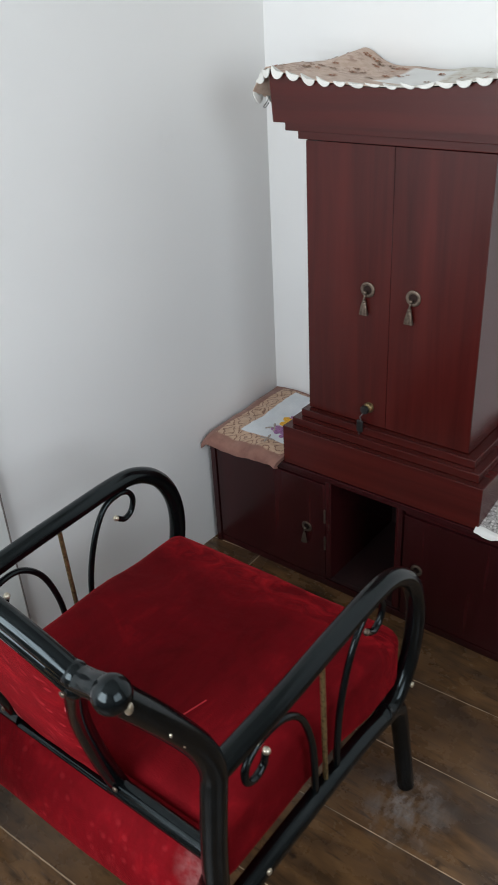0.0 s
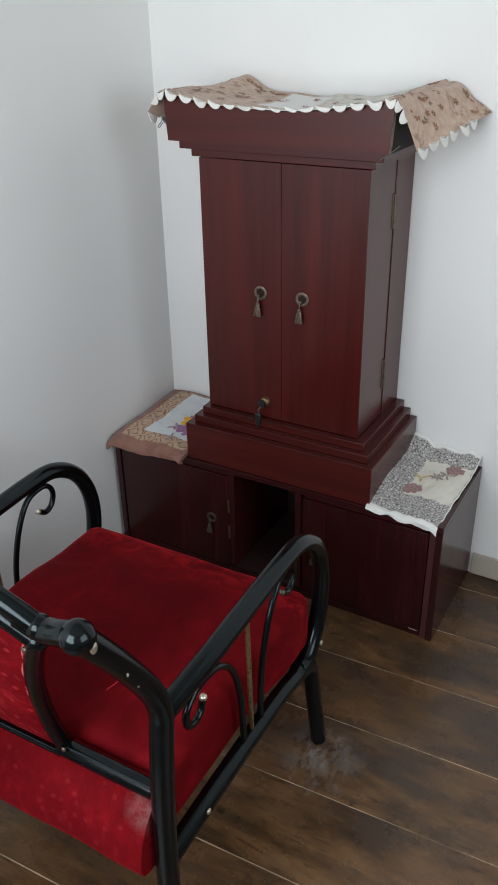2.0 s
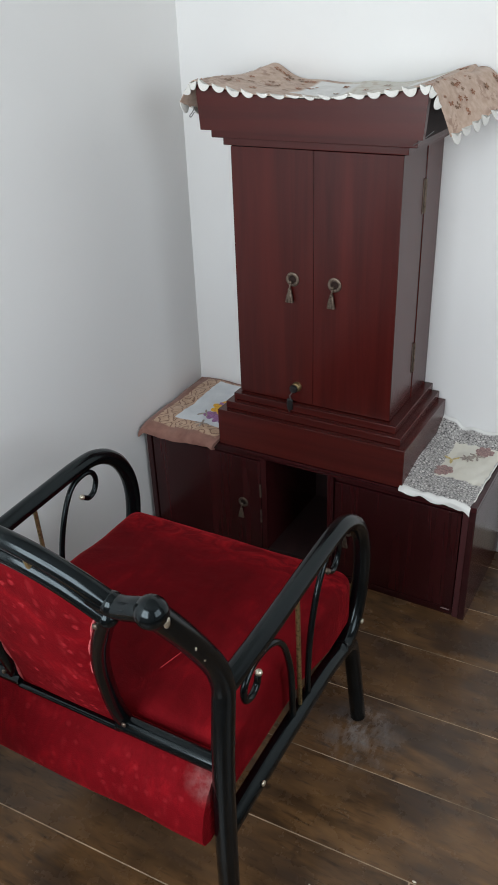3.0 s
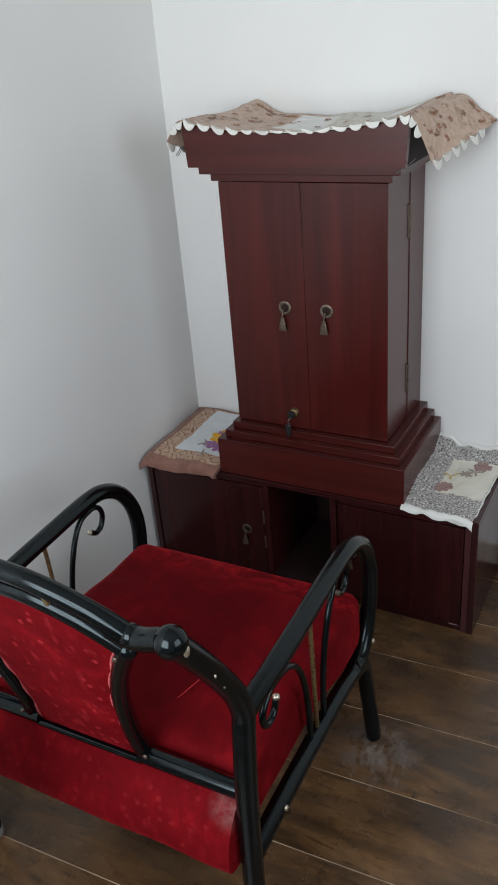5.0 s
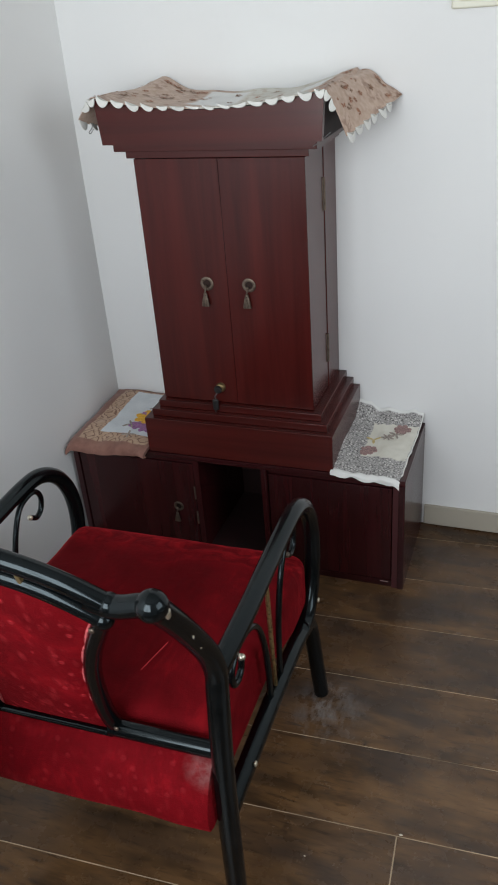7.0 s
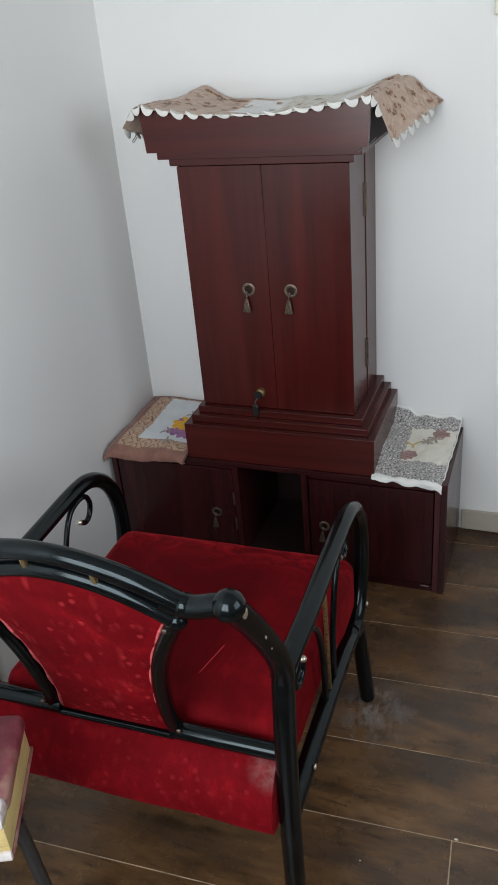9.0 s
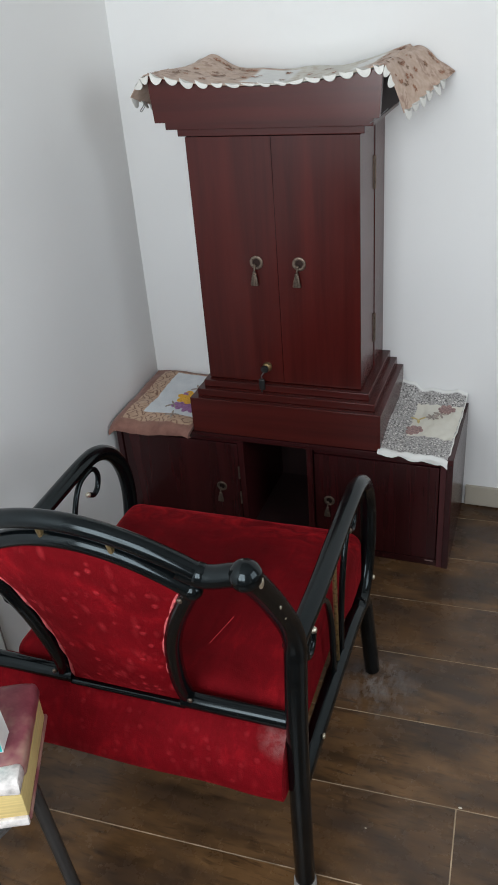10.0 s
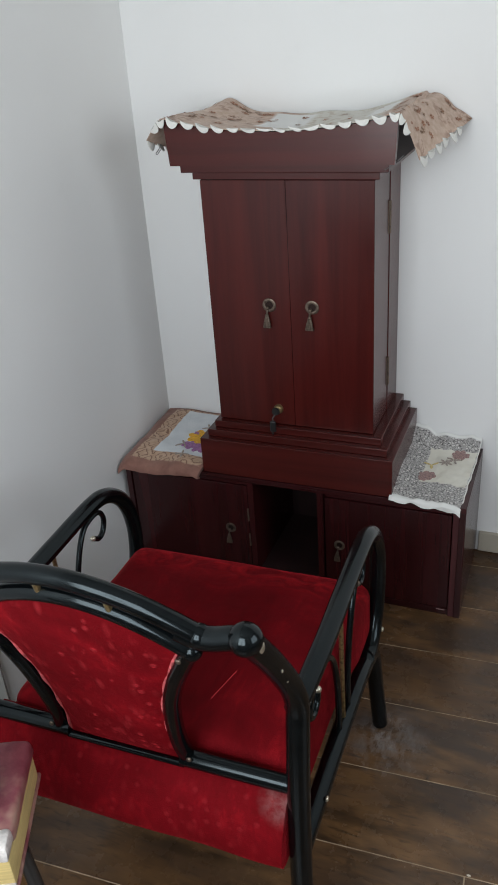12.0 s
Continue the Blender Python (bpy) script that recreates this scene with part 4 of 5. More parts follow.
# ---------------------------------------------------------------- armchair
def armchair():
    """Steel tube armchair, built about its own base: x across, y towards the front."""
    ch = empty("armchair", (CHX, CHY, 0))
    ch.rotation_euler = (0, 0, radians(CHTURN))
    bpy.context.view_layer.update()
    tagged(ch, "black steel tube armchair with red velvet seat and back", "armchair")
    mw = ch.matrix_world.copy()
    H = 0.307
    R = 0.0195

    def add(name, bm, mat, parent=None, label="", smooth=True):
        bmesh.ops.transform(bm, matrix=mw, verts=bm.verts)
        ob = part(name, bm, mat, parent or ch, label, smooth)
        return ob

    def by(z):                      # the leaning plane of the back
        return -0.245 - (z - 0.42) * 0.2754

    for s in (-1, 1):
        X = H * s
        W = 0.026 if s < 0 else 0.0          # the far back leg stands splayed outwards
        leg = add("back_leg", tube([(X - 2.1 * W, -0.272, 0.004), (X - 1.5 * W, -0.270, 0.25), (X - W, -0.262, 0.45), (X - 0.4 * W, -0.250, 0.575), (X - 0.2 * W, -0.246, 0.615), (X * 0.99, -0.254, 0.655), (X * 0.972, -0.272, 0.697), (X * 0.952, -0.312, 0.766), (X * 0.925, -0.357, 0.836)], R, 14), MAT_ENAMEL)
        add("foot_cap", lathe([(0.018, -0.003), (0.0225, 0.0), (0.0225, 0.018), (0.0195, 0.022)], (X - 2.1 * W, -0.272, 0.003), "z", 16), MAT_RUBBER, leg, "worn grey rubber foot")
        add("finial", ball((X * 0.918, -0.364, 0.846), 0.0240), MAT_ENAMEL, leg, "round black ball joint")
        for x, y, z, r in ((0.0115, -0.360, 0.834, 0.0080), (0.016, -0.331, 0.785, 0.0030), (0.020, -0.293, 0.716, 0.0045), (0.021, -0.314, 0.752, 0.0026)):
            add("bolt", ball((X * 0.945 + x, y, z), r, (0.55, 0.8, 1.25), u=10, v=6), MAT_BOLT, leg, "bright worn bolt head")
        arm = add("arm_tube", tube([(X * 0.985, -0.245, 0.604), (X, -0.10, 0.613), (X, 0.04, 0.620), (X, 0.17, 0.624), (X, 0.235, 0.613), (X, 0.290, 0.576), (X, 0.325, 0.520), (X, 0.338, 0.455), (X, 0.330, 0.385), (X, 0.304, 0.325), (X, 0.265, 0.290), (X, 0.215, 0.282)], 0.0187, 14), MAT_ENAMEL, None, "black tube arm bending down at the front")
        add("bolt", ball((X + 0.0195 * s, 0.302, 0.313), 0.006, (0.6, 1, 1), u=10, v=6), MAT_BOLT, arm)
        rail = add("side_rail", tube([(X - 1.4 * W, -0.266, 0.300), (X - 0.8 * W, -0.13, 0.302), (X, 0.03, 0.300), (X, 0.14, 0.295), (X, 0.215, 0.282), (X, 0.262, 0.270)], 0.0185, 12), MAT_ENAMEL)
        add("bolt", ball((X + 0.0185 * s, -0.166, 0.311), 0.006, (0.6, 1, 1), u=10, v=6), MAT_BOLT, rail)
        add("front_leg", tube([(X, 0.225, 0.290), (X, 0.275, 0.262), (X + 0.002 * s, 0.292, 0.215), (X + 0.015 * s, 0.314, 0.004)], 0.0185, 12), MAT_ENAMEL)
        add("brass_rod", tube([(X, 0.014, 0.604), (X, 0.024, 0.290)], 0.0048, 8, smooth_n=1), MAT_BRASS, arm, "thin brass coloured rod")
        XS = X * 0.990
        add("scroll", tube([(XS, 0.160, 0.546), (XS, 0.180, 0.534), (XS, 0.200, 0.542), (XS, 0.210, 0.568), (XS, 0.198, 0.592), (XS, 0.170, 0.600), (X, 0.132, 0.586), (X, 0.097, 0.535), (X, 0.070, 0.455), (X, 0.060, 0.370), (X, 0.058, 0.296)], 0.0064, 10), MAT_ENAMEL, arm, "thin scrolled black rod")
        add("scroll_tip", ball((XS, 0.157, 0.548), 0.0066, u=10, v=8), MAT_BOLT if s < 0 else MAT_ANTIQUE, arm, "gold tipped scroll end" if s < 0 else "dark worn scroll end")
        add("scroll", tube([(XS, -0.133, 0.534), (XS, -0.140, 0.517), (XS, -0.160, 0.509), (XS, -0.180, 0.522), (XS, -0.178, 0.552), (XS, -0.143, 0.573), (X, -0.090, 0.570), (X, -0.045, 0.528), (X, -0.018, 0.450), (X, -0.010, 0.370), (X, -0.009, 0.296)], 0.0064, 10), MAT_ENAMEL, arm, "thin scrolled black rod")
        add("scroll_tip", ball((XS, -0.130, 0.538), 0.0070, u=10, v=8), MAT_BOLT, arm, "gold tipped scroll end")

        def bp(x, z, d=0.0):
            return (x * s - W * (0.5 + 1.4 * max(0.0, 0.79 - z) / 0.37), by(z) + d, z)
        add("inner_tube", tube([bp(0.190, 0.792), bp(0.166, 0.745), bp(0.140, 0.690), bp(0.118, 0.625), bp(0.105, 0.555), bp(0.099, 0.490), bp(0.104, 0.434)], 0.0150, 12), MAT_ENAMEL, None, "curved tube at the side of the backrest")
        add("shoulder_tube", tube([bp(0.180, 0.838), bp(0.207, 0.826), bp(0.232, 0.829), bp(0.258, 0.839), bp(0.284, 0.846)], 0.0175, 12), MAT_ENAMEL)
        for xx, zz in ((0.165, 0.770), (0.108, 0.455)):
            add("bolt", ball(bp(xx + 0.006, zz, -0.014), 0.0050, (1, 0.6, 1), u=10, v=6), MAT_ANTIQUE)

    def arch(zc, drop, xe):
        return [(x, by(zc - drop * (x / xe) ** 2), zc - drop * (x / xe) ** 2) for x in [xe * k / 6 for k in range(-6, 7)]]
    bm = tube(arch(0.901, 0.072, 0.211), 0.0150, 14, smooth_n=3)
    for sx in (-1, 1):              # rounded welds where arch and shoulder meet
        ball((sx * 0.211, by(0.829), 0.829), 0.0180, bm=bm)
    add("top_arch", bm, MAT_ENAMEL, None, "upper arched tube of the back")
    bm = tube(arch(0.862, 0.074, 0.190), 0.0150, 14, smooth_n=3)
    for sx in (-1, 1):
        ball((sx * 0.190, by(0.788), 0.788), 0.0165, bm=bm)
    add("lower_arch", bm, MAT_ENAMEL, None, "lower arched tube of the back")
    for x in (-0.13, -0.026, 0.084):
        z1 = 0.901 - 0.072 * (x / 0.211) ** 2
        z0 = 0.862 - 0.074 * (x / 0.19) ** 2
        add("spacer", tube([(x, by(z0) - 0.006, z0), (x, by(z1) - 0.004, z1)], 0.0052, 8, smooth_n=1), MAT_BRASS, None, "small brass spacer between the arches")
    bm = tube([(0.094, -0.254, 0.440), (H, -0.254, 0.440)], 0.0160, 12, smooth_n=1)
    tube([(-H - 0.026, -0.254, 0.440), (-0.128, -0.254, 0.440)], 0.0160, 12, bm=bm, smooth_n=1)
    tube([(-0.130, -0.262, 0.433), (0.100, -0.262, 0.433)], 0.0070, 10, bm=bm, smooth_n=1)
    add("cross_rail", bm, MAT_ENAMEL)
    add("front_rail", tube([(-H, 0.262, 0.272), (H, 0.262, 0.272)], 0.0150, 12, smooth_n=1), MAT_ENAMEL)

    # seat cushion
    bm = box(-0.286, 0.286, -0.230, 0.310, 0.296, 0.452, 0.034, 5)
    bmesh.ops.subdivide_edges(bm, edges=[e for e in bm.edges if e.calc_length() > 0.1], cuts=9, use_grid_fill=True)
    for v in bm.verts:
        x, y, z = v.co
        up = max(0, (z - 0.39) / 0.06)
        v.co.z += up * (0.012 * (1 - (x / 0.29) ** 2) * (1 - ((y - 0.04) / 0.28) ** 2) + 0.005 * noise.noise(Vector((x * 7, y * 7, 0.3))))
        front = min(1.0, max(0.0, (y - 0.085) / 0.10))
        v.co.x += 0.004 * noise.noise(Vector((x * 9, y * 9, z * 9))) + (0.016 * front * front * (3 - 2 * front) * min(1.0, x / 0.2) if x > 0 else 0.0)
        v.co.z -= up * 0.010 * front
        v.co.y += 0.004 * noise.noise(Vector((x * 9 + 4, y * 9, z * 9)))
    seat = add("seat", bm, MAT_VELVET_SHADED, None, "thick red velvet seat cushion")
    add("loose_thread", tube([(0.100, -0.135, 0.4620), (0.108, -0.108, 0.4636), (0.115, -0.085, 0.4650), (0.122, -0.060, 0.4660)], 0.0008, 6), plain_red, seat)
    # the cushion swells out behind, under the back rail
    bm = bmesh.new()
    prof_y = [(-0.226, 0.432), (-0.250, 0.428), (-0.270, 0.414), (-0.289, 0.392), (-0.303, 0.364), (-0.311, 0.334), (-0.313, 0.308), (-0.308, 0.292), (-0.293, 0.284), (-0.262, 0.282), (-0.226, 0.298)]
    NX = 40
    rows = []
    for i in range(NX + 1):
        u = i / NX
        x = -0.300 + 0.588 * u
        pinch = 1.0 - 0.16 * max(0.0, 0.07 - u) / 0.07
        rows.append([bm.verts.new((x, -0.226 + (y + 0.226) * pinch + 0.004 * noise.noise(Vector((x * 9, z * 9, 3.3))), z + 0.004 * noise.noise(Vector((x * 7, z * 5, 1.1))))) for y, z in prof_y])
    for ra, rb in zip(rows, rows[1:]):
        for k in range(len(prof_y)):
            m = (k + 1) % len(prof_y)
            bm.faces.new((ra[k], ra[m], rb[m], rb[k]))
    bm.faces.new(rows[0])
    bm.faces.new(rows[-1][::-1])
    add("cushion_overhang", bm, MAT_VELVET_APRON, seat, "red velvet cushion edge swelling out under the back")
    # backrest, waisted between the inner tubes
    prof = [(0.432, 0.097), (0.49, 0.090), (0.555, 0.094), (0.625, 0.106), (0.69, 0.128), (0.745, 0.153), (0.79, 0.176), (0.86, 0.19)]

    def half(z):
        for (a, wa), (b_, wb) in zip(prof, prof[1:]):
            if z <= b_:
                t = max(0, (z - a) / (b_ - a))
                wd = wa + (wb - wa) * t
                break
        top = 0.185 * math.sqrt(max(0.0, (0.850 - z) / 0.066))
        return min(wd, max(0.012, top))
    bm = bmesh.new()
    NU, NV = 22, 30
    front, rear = [], []
    for j in range(NV + 1):
        z = 0.432 + (0.850 - 0.432) * j / NV
        wd = half(z)
        fr, rr = [], []
        for i in range(NU + 1):
            u = i / NU * 2 - 1
            x = u * wd - (0.5 - 0.5 * u) * (0.012 + 0.037 * max(0.0, 0.79 - z) / 0.37)
            x += 0.013 * max(0.0, -u) * min(1.0, max(0.0, (0.80 - z) / 0.10))
            q = (1 - u ** 4) * (1 - (2 * j / NV - 1) ** 6)
            bulge = 0.005 + 0.013 * q + 0.0012 * noise.noise(Vector((x * 40, z * 40, 0)))
            fr.append(bm.verts.new((x, by(z) + bulge + 0.006, z)))
            rr.append(bm.verts.new((x, by(z) - bulge, z)))
        front.append(fr)
        rear.append(rr)
    for j in range(NV):
        for i in range(NU):
            bm.faces.new((front[j][i], front[j][i + 1], front[j + 1][i + 1], front[j + 1][i]))
            bm.faces.new((rear[j + 1][i], rear[j + 1][i + 1], rear[j][i + 1], rear[j][i]))
        for i in (0, NU):
            bm.faces.new((front[j][i], front[j + 1][i], rear[j + 1][i], rear[j][i]))
    for j in (0, NV):
        for i in range(NU):
            bm.faces.new((front[j][i], front[j][i + 1], rear[j][i + 1], rear[j][i]))
    rest = add("backrest", bm, MAT_VELVET_FIG, None, "waisted red figured velvet backrest")
    for sd in (-1, 1):
        line = [(sd * half(z) * 0.985 - (0.012 + 0.037 * max(0.0, 0.79 - z) / 0.37 - 0.013 * min(1.0, max(0.0, (0.80 - z) / 0.10)) if sd < 0 else 0.0), by(z) - 0.005 + 0.002 * math.sin(z * 90), z) for z in [0.440 + 0.021 * k for k in range(17)]]
        add("piping", tube(line, 0.0030, 6, smooth_n=2), frayed_red, rest, "pale frayed edge of the velvet")
    return ch


CHX, CHY, CHTURN = 0.613, -1.230, 1.0
frayed_red = plain("pale_frayed_velvet", (0.50, 0.085, 0.090), 0.9, 0.6, 90, 0.5)
plain_red = plain("bright_red_thread", (0.60, 0.03, 0.04), 0.8)
armchair()


# ---------------------------------------------------------------- stool with book and cartons
def paper_edge(name, colour, axis=2):
    m, nt, b = material(name)
    sc = [6.0, 6.0, 6.0]
    sc[axis] = 420.0
    f = noise_tex(nt, coords(nt, tuple(sc)), 1.0, 3)
    st = noise_tex(nt, coords(nt), 18, 4)
    col = ramp(nt, f, [(0.3, tuple(c * 0.72 for c in colour)), (0.7, colour)])
    col = mix(nt, grey(nt, st, 0.0, 0.5, 0.5, 0.75), col, tuple(c * 0.6 for c in colour))
    nt.links.new(col, b.inputs["Base Color"])
    b.inputs["Roughness"].default_value = 0.85
    bump(nt, b, f, 0.4, 0.001)
    return m


def worn_cover():
    m, nt, b = material("worn_maroon_bookcloth")
    v = coords(nt)
    f = noise_tex(nt, v, 28, 6, 0.7)
    big = noise_tex(nt, v, 9, 4, 0.6)
    col = ramp(nt, f, [(0.3, (0.15, 0.030, 0.044)), (0.7, (0.27, 0.085, 0.100))])
    col = mix(nt, grey(nt, big, 0.0, 0.75, 0.50, 0.62), col, (0.40, 0.25, 0.19))
    nt.links.new(col, b.inputs["Base Color"])
    b.inputs["Roughness"].default_value = 0.28
    bump(nt, b, f, 0.5, 0.0015)
    return m


MAT_PAGES = paper_edge("yellowed_page_edges", (0.66, 0.50, 0.20))
MAT_COVER = worn_cover()
MAT_WRAP = plain("crinkled_clear_wrap", (0.62, 0.58, 0.55), 0.25, 0.35, 60, 0.8)
MAT_TEAL = plain("teal_carton", (0.0, 0.42, 0.40), 0.4, 0.06)
MAT_CARTON = plain("white_carton", (0.74, 0.76, 0.72), 0.4, 0.04)
MAT_LEAF = plain("green_print", (0.20, 0.34, 0.05), 0.5, 0.2)
MAT_SEATPAD = plain("grey_green_plastic", (0.075, 0.080, 0.074), 0.4)
MAT_LEGGREY = plain("grey_painted_metal", (0.030, 0.029, 0.028), 0.28, 0.10, 60, 0.05)
BZ = 0.537
BKM = pose(0.595, -1.743, BZ, 0, 0, 25.5)          # right edge of the book: local y along it, local -x inwards


def stool():
    st = empty("stool", (0.50, -1.80, 0))
    tagged(st, "small stool with a grey pad and grey metal legs", "stool")
    part("pad", lathe([(0.10, 0.0), (0.124, 0.004), (0.132, 0.016), (0.128, 0.030), (0.09, 0.036), (0.002, 0.0362)], (0.468, -1.797, BZ - 0.0375), "z", 32), MAT_SEATPAD, st, "round grey pad")
    part("pad_ring", lathe([(0.117, 0.0), (0.121, 0.002), (0.121, 0.012), (0.117, 0.014)], (0.468, -1.797, BZ - 0.052), "z", 32), MAT_STEEL, st)
    for dx, dy in ((0.112, 0.045), (-0.112, 0.045), (-0.10, -0.07), (0.10, -0.07)):
        part("leg", tube([(0.468 + dx, -1.797 + dy, BZ - 0.045), (0.468 + dx * 1.28, -1.797 + dy * 1.3, 0.0)], 0.0110, 10, smooth_n=1), MAT_LEGGREY, st, "splayed grey metal leg")
    return st


def book():
    bk = empty("old_book", (0.54, -1.77, BZ))
    tagged(bk, "thick old maroon hardback book with yellowed pages on the stool", "book")

    def put(bm):
        bmesh.ops.transform(bm, matrix=BKM, verts=bm.verts)
        return bm
    part("cover", put(box(-0.150, 0.006, -0.093, 0.093, 0.0, 0.008, 0.003, 3)), MAT_COVER, bk, "lower maroon cover")
    part("page_block", put(box(-0.140, 0.003, -0.0945, 0.086, 0.008, 0.058, 0.002, 2)), MAT_PAGES, bk, "yellowed page edges")
    bm = box(-0.150, 0.006, -0.066, 0.093, 0.054, 0.083, 0.008, 3)
    bmesh.ops.subdivide_edges(bm, edges=[e for e in bm.edges if e.calc_length() > 0.05], cuts=7, use_grid_fill=True)
    for v in bm.verts:
        v.co += Vector((0.002, 0.002, 0.002)) * noise.noise(v.co * 40)
    part("cover", put(bm), MAT_COVER, bk, "worn maroon upper cover")
    bm = box(-0.150, 0.004, -0.097, -0.058, 0.0585, 0.0838, 0.006, 2)
    bmesh.ops.subdivide_edges(bm, edges=[e for e in bm.edges if e.calc_length() > 0.03], cuts=7, use_grid_fill=True)
    for v in bm.verts:
        v.co += Vector((noise.noise(v.co * 70), noise.noise(v.co * 70 + Vector((5, 0, 0))), noise.noise(v.co * 70 + Vector((0, 9, 0))))) * 0.004
    part("wrap_fold", put(bm), MAT_WRAP, bk, "crinkled clear plastic wrap")
    part("wrap_fold", put(box(-0.150, 0.004, -0.101, -0.0935, 0.0, 0.015, 0.002, 2)), MAT_WRAP, bk)
    return bk


def tea_pouch():
    """A stand-up packet: deep at its base, pinched together along the top."""
    W, D, T0, HT = 0.115, 0.036, 0.012, 0.172
    m = pose(0.590, -1.790, BZ + 0.0840, 0, 0, 22)
    pc = empty("tea_pouch", m.translation)
    tagged(pc, "white and teal stand-up tea packet standing on a book", "packet")

    def front(x, v, off=0.0):
        swell = 0.010 * math.sin(math.pi * min(1.0, v * 1.1)) * math.sin(math.pi * (x + W) / W) if -W < x < 0 else 0.0
        return Vector((x - 0.004 * v, T0 * v - swell - off, HT * v))

    def put(bm):
        bmesh.ops.transform(bm, matrix=m, verts=bm.verts)
        return bm
    bm = bmesh.new()
    NX, NZ = 14, 14
    fr = [[bm.verts.new(front(-W + W * i / NX, j / NZ)) for j in range(NZ + 1)] for i in range(NX + 1)]
    bk = [[bm.verts.new((-W + W * i / NX - 0.004 * j / NZ, D + (T0 + 0.012 - D) * j / NZ, HT * j / NZ)) for j in range(NZ + 1)] for i in range(NX + 1)]
    for i in range(NX):
        for j in range(NZ):
            bm.faces.new((fr[i][j], fr[i + 1][j], fr[i + 1][j + 1], fr[i][j + 1]))
            bm.faces.new((bk[i][j + 1], bk[i + 1][j + 1], bk[i + 1][j], bk[i][j]))
        bm.faces.new((fr[i + 1][0], fr[i][0], bk[i][0], bk[i + 1][0]))
        bm.faces.new((fr[i][NZ], fr[i + 1][NZ], bk[i + 1][NZ], bk[i][NZ]))
    for i in (0, NX):                       # side gussets, folded inwards
        fold = []
        for j in range(NZ + 1):
            c = (fr[i][j].co + bk[i][j].co) / 2
            c.x += (0.010 if i == 0 else -0.010) * math.sin(math.pi * j / NZ)
            fold.append(bm.verts.new(c))
        for j in range(NZ):
            bm.faces.new((fr[i][j], fr[i][j + 1], fold[j + 1], fold[j])).material_index = int(j > 0.42 * NZ)
            bm.faces.new((fold[j], fold[j + 1], bk[i][j + 1], bk[i][j]))
    part("packet", put(bm), [MAT_CARTON, MAT_TEAL], pc)

    def print_patch(name, outline, mat, off, label=""):
        """outline: (x, v) on the front, filled as a strip from lower to upper edge."""
        bm = bmesh.new()
        prev = None
        for x, v0, v1 in outline:
            cur = [bm.verts.new(front(x, v0 + (v1 - v0) * k / 6, off)) for k in range(7)]
            if prev:
                for k in range(6):
                    bm.faces.new((prev[k], cur[k], cur[k + 1], prev[k + 1]))
            prev = cur
        part(name, put(bm), mat, pc, label)
    print_patch("teal_panel", [(-W + 0.001 + (W - 0.002) * k / 12, 0.01, 0.44 + 0.05 * math.sin(k * 0.28)) for k in range(13)], MAT_TEAL, 0.0006, "teal lower panel")
    print_patch("teal_swoosh", [(-0.020 + 0.0195 * k / 6, 0.49, 0.58 + 0.40 * (k / 6) ** 1.5) for k in range(7)], MAT_TEAL, 0.0008, "teal swoosh")
    print_patch("white_leaf", [(-0.062 + 0.042 * k / 10, 0.30 - 0.13 * math.sin(math.pi * (0.5 + 0.5 * k / 10)), 0.31) for k in range(11)], MAT_CARTON, 0.0012, "white leaf shape")
    print_patch("green_leaf", [(-0.040 + 0.018 * k / 6, 0.50 + 0.010 * k, 0.53 + 0.012 * k) for k in range(7)], MAT_LEAF, 0.0010)
    print_patch("green_leaf", [(-0.022 + 0.008 * k / 4, 0.93, 0.99) for k in range(5)], MAT_LEAF, 0.0010)
    print_patch("print_bar", [(-0.075 + 0.060 * k / 10, 0.075, 0.125 + 0.012 * math.sin(k * 2.1)) for k in range(11)], MAT_CARTON, 0.0012)
    return pc


stool()
book()
tea_pouch()


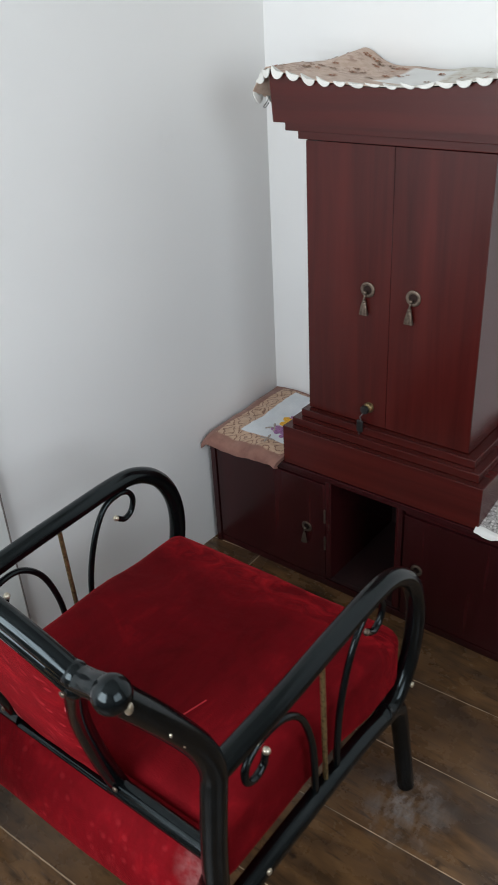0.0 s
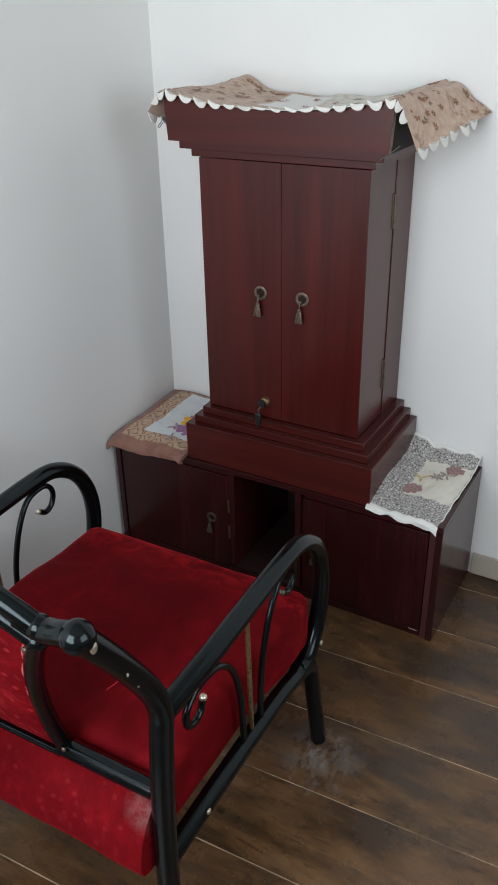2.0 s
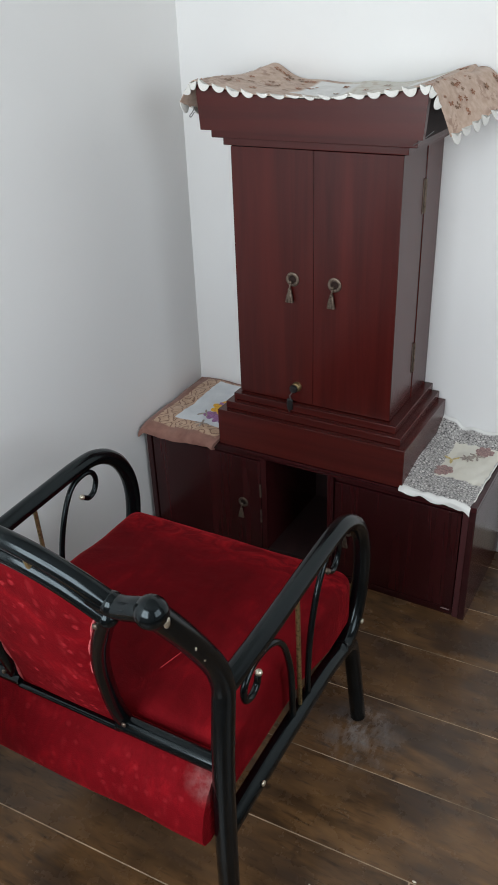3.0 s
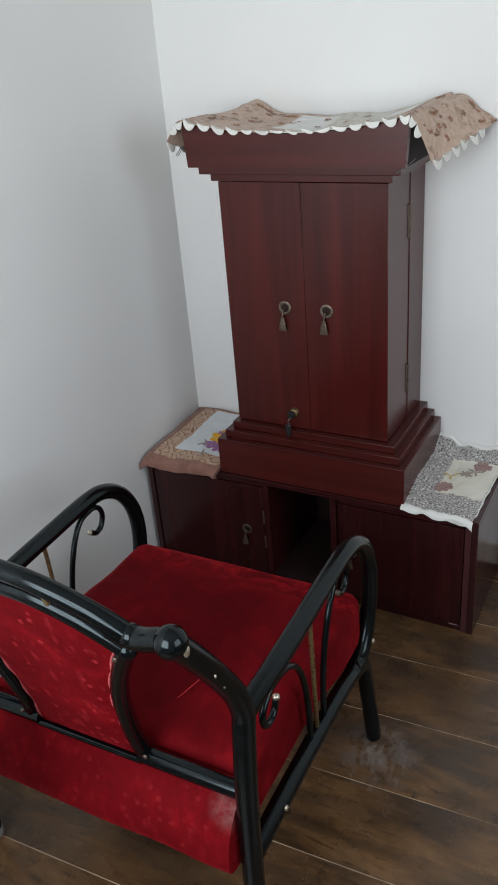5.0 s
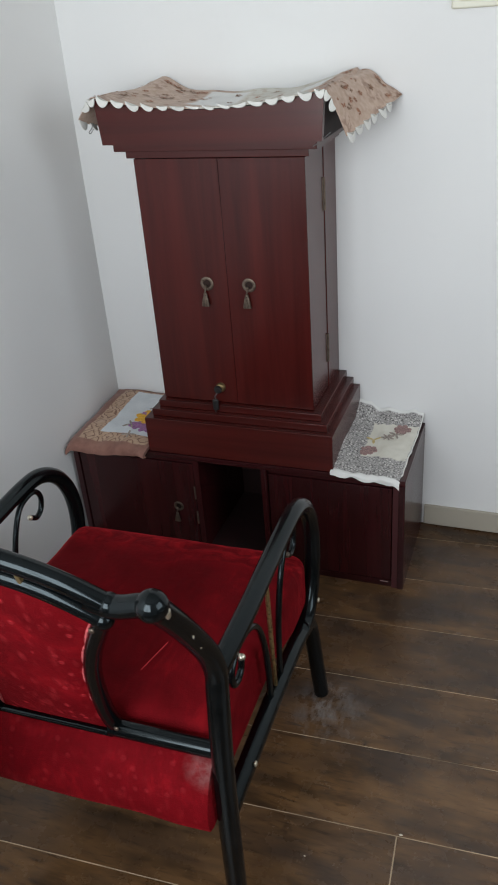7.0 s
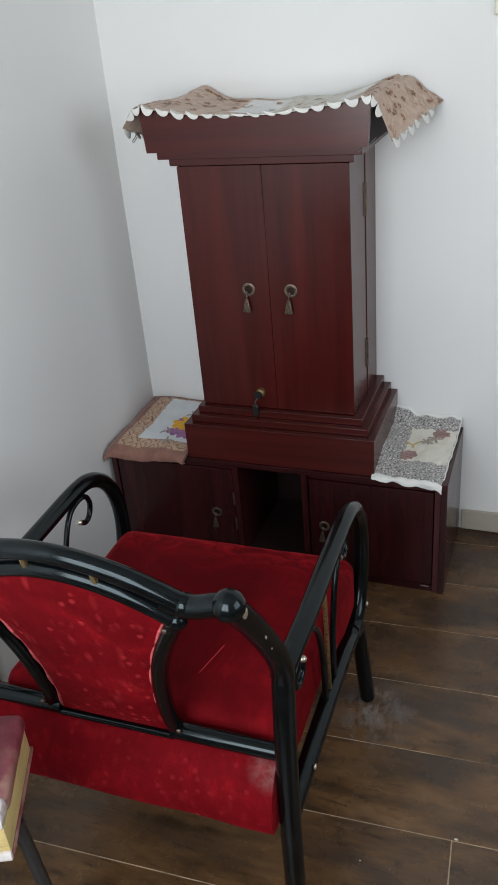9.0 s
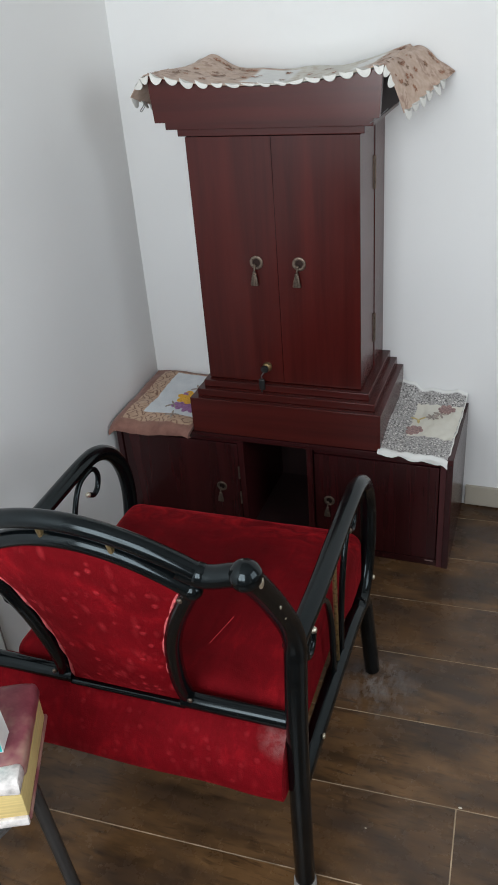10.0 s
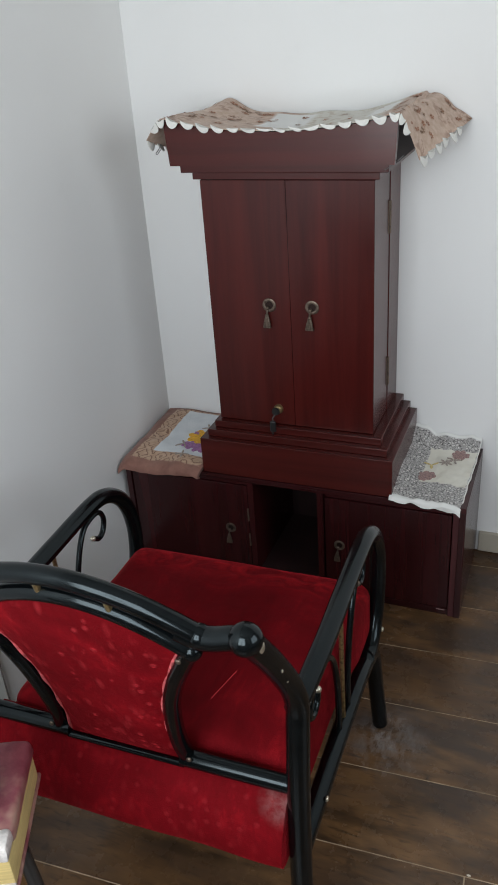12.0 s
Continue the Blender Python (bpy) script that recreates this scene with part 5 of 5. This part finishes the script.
# ---------------------------------------------------------------- lettered board against the left wall
def lettered_board():
    y1, zt = -1.160, 0.820
    x0 = XL + 0.002
    bd = empty("lettered_board", (x0, y1 - 0.15, 0))
    tagged(bd, "white lettered board with black edge stood on end against the wall", "sign board")
    part("panel", box(x0, x0 + 0.010, y1 - 0.300, y1 - 0.003, 0.0, zt - 0.003, 0.001, 1), MAT_PILLOWWHITE, bd)
    part("edge_strip", box(x0, x0 + 0.0125, y1 - 0.003, y1, 0.0, zt, 0.0008, 1), MAT_EDGE, bd, "thin grey-brown edge strip")
    part("edge_strip", box(x0, x0 + 0.0125, y1 - 0.300, y1 - 0.003, zt - 0.003, zt, 0.0008, 1), MAT_BLACKPLASTIC, bd, "thin black edge strip")

    def words(text, size, y, z, mat):
        cu = bpy.data.curves.new("lettering", "FONT")
        cu.body, cu.size, cu.extrude, cu.align_x = text, size, 0.0006, "LEFT"
        tmp = new("lettering_curve", cu)
        bpy.context.view_layer.update()
        me = bpy.data.meshes.new_from_object(tmp.evaluated_get(bpy.context.evaluated_depsgraph_get()))
        bpy.data.objects.remove(tmp)
        me.materials.clear()
        me.materials.append(mat)
        ob = new("lettering", me)
        ob.parent = bd
        ob.matrix_parent_inverse = bd.matrix_world.inverted()
        # text runs down the board, its top towards +y
        ob.matrix_basis = Matrix(((0, 0, 1, x0 + 0.0108), (0, 1, 0, y), (-1, 0, 0, z), (0, 0, 0, 1)))
        return ob
    words("\u092d\u093e\u0930\u0924\u0940\u092f \u0935\u093e\u092f\u0941 \u0938\u0947\u0928\u093e", 0.037, y1 - 0.060, zt - 0.050, MAT_INK)
    words("Ind", 0.035, y1 - 0.054, 0.512, MAT_INK)
    words("ans of", 0.052, y1 - 0.125, 0.64, MAT_INK)
    part("divider_bar", box(x0 + 0.0102, x0 + 0.0112, y1 - 0.060, y1 - 0.030, 0.547, 0.551, 0), MAT_INK_RED, bd, smooth=False)
    part("divider_bar", box(x0 + 0.0102, x0 + 0.0112, y1 - 0.060, y1 - 0.030, 0.527, 0.531, 0), MAT_INK, bd, smooth=False)
    return bd


lettered_board()


# ---------------------------------------------------------------- switch plate high on the rear wall
def switch_plate():
    sp = empty("switch_plate", (1.17, YB, 1.48))
    tagged(sp, "cream plastic switch plate on the white wall", "switch")
    part("plate", box(1.077, 1.265, YB - 0.010, YB, 1.484, 1.600, 0.004, 3), MAT_SWITCH, sp)
    for k in range(5):
        x = 1.098 + k * 0.031
        part("rocker", box(x, x + 0.026, YB - 0.014, YB - 0.0095, 1.500, 1.584, 0.002, 2), MAT_SWITCH, sp)
    return sp


switch_plate()


# ---------------------------------------------------------------- crumbs on the floor
MAT_CRUMB = plain("pale_crumb", (0.62, 0.56, 0.46), 0.9, 0.2)
for cx, cy, cr in ((1.189, -1.243, 0.0030), (1.010, -1.345, 0.0016)):
    cb = part("crumb", ball((cx, cy, cr * 0.5), cr, (1.5, 0.8, 0.55), u=8, v=6), MAT_CRUMB)
    tagged(cb, "tiny pale crumb lying on the floor", "crumb", "crumbs on the floor")


# ---------------------------------------------------------------- windows
def window(name, axis, at, span):
    a0, a1, z0, z1 = span
    wd = empty(name, ((a0 + a1) / 2, at, z0) if axis == "y" else (at, (a0 + a1) / 2, z0))
    tagged(wd, "plain glazed window in an unseen wall", "window", kind="structure")

    def bar(nm, b0, b1, c0, c1):
        bm = box(b0, b1, at - 0.02, at + 0.02, c0, c1, 0.003, 1) if axis == "y" else box(at - 0.02, at + 0.02, b0, b1, c0, c1, 0.003, 1)
        part(nm, bm, MAT_CEIL, wd)
    mid = (a0 + a1) / 2
    bar("window_frame", a0, a0 + 0.05, z0, z1)
    bar("window_frame", a1 - 0.05, a1, z0, z1)
    bar("window_frame", mid - 0.025, mid + 0.025, z0 + 0.05, z1 - 0.05)
    bar("window_frame", a0 + 0.05, a1 - 0.05, z0, z0 + 0.05)
    bar("window_frame", a0 + 0.05, a1 - 0.05, z1 - 0.05, z1)


window("window_1", "y", YF - 0.03, WIN_S)
window("fill_window", "x", XR + 0.03, WIN_E)


# ---------------------------------------------------------------- floor
def clip_poly(poly, x0, x1, y0, y1):
    for axis, lim, keep in ((0, x0, 1), (0, x1, -1), (1, y0, 1), (1, y1, -1)):
        out = []
        for i, p in enumerate(poly):
            q = poly[(i + 1) % len(poly)]
            dp, dq = (p[axis] - lim) * keep, (q[axis] - lim) * keep
            if dp >= 0:
                out.append(p)
            if dp * dq < 0:
                t = dp / (dp - dq)
                out.append((p[0] + (q[0] - p[0]) * t, p[1] + (q[1] - p[1]) * t))
        poly = out
        if len(poly) < 3:
            return []
    return poly


floor = part("floor", box(XL - T, XR + T, YF - T, YB + T, -0.10, -0.0010, 0), MAT_FILLER, smooth=False)
tagged(floor, "worn dark oak laminate floor with pale joints", "floor", kind="structure")
PITCH, LENGTH, SLOPE = 0.2105, 1.38, radians(2.9)
rng = random.Random(4)
co, si = math.cos(SLOPE), math.sin(SLOPE)
OXY = (1.181, -1.247)               # a corner where two planks end


def plank(poly):
    cx, cy = sum(p[0] for p in poly) / len(poly), sum(p[1] for p in poly) / len(poly)
    bm = bmesh.new()
    low = [bm.verts.new((x, y, -0.006)) for x, y in poly]
    mid = [bm.verts.new((x, y, -0.0004)) for x, y in poly]
    top = []
    for x, y in poly:
        d = Vector((cx - x, cy - y)).normalized() * 0.0008
        top.append(bm.verts.new((x + d.x, y + d.y, 0.0)))
    n = len(poly)
    for a, b in ((low, mid), (mid, top)):
        for k in range(n):
            bm.faces.new((a[k], a[(k + 1) % n], b[(k + 1) % n], b[k]))
    bm.faces.new(top)
    me = finish("plank", bm, MAT_FLOOR, False)
    ob = new("plank", me)
    ob.parent = floor
    return ob


GAP = 0.0015
for row in range(-17, 9):
    v0 = row * PITCH
    shift = 0.0 if row == -1 else rng.uniform(0.295, 0.335) * LENGTH
    for k in range(-4, 5):
        u0 = k * LENGTH + shift
        quad = []
        for u, v in ((u0 + GAP, v0 + GAP), (u0 + LENGTH - GAP, v0 + GAP), (u0 + LENGTH - GAP, v0 + PITCH - GAP), (u0 + GAP, v0 + PITCH - GAP)):
            quad.append((OXY[0] + u * co - v * si, OXY[1] + u * si + v * co))
        quad = clip_poly(quad, XL, XR, YF, YB)
        if len(quad) >= 3:
            plank(quad)
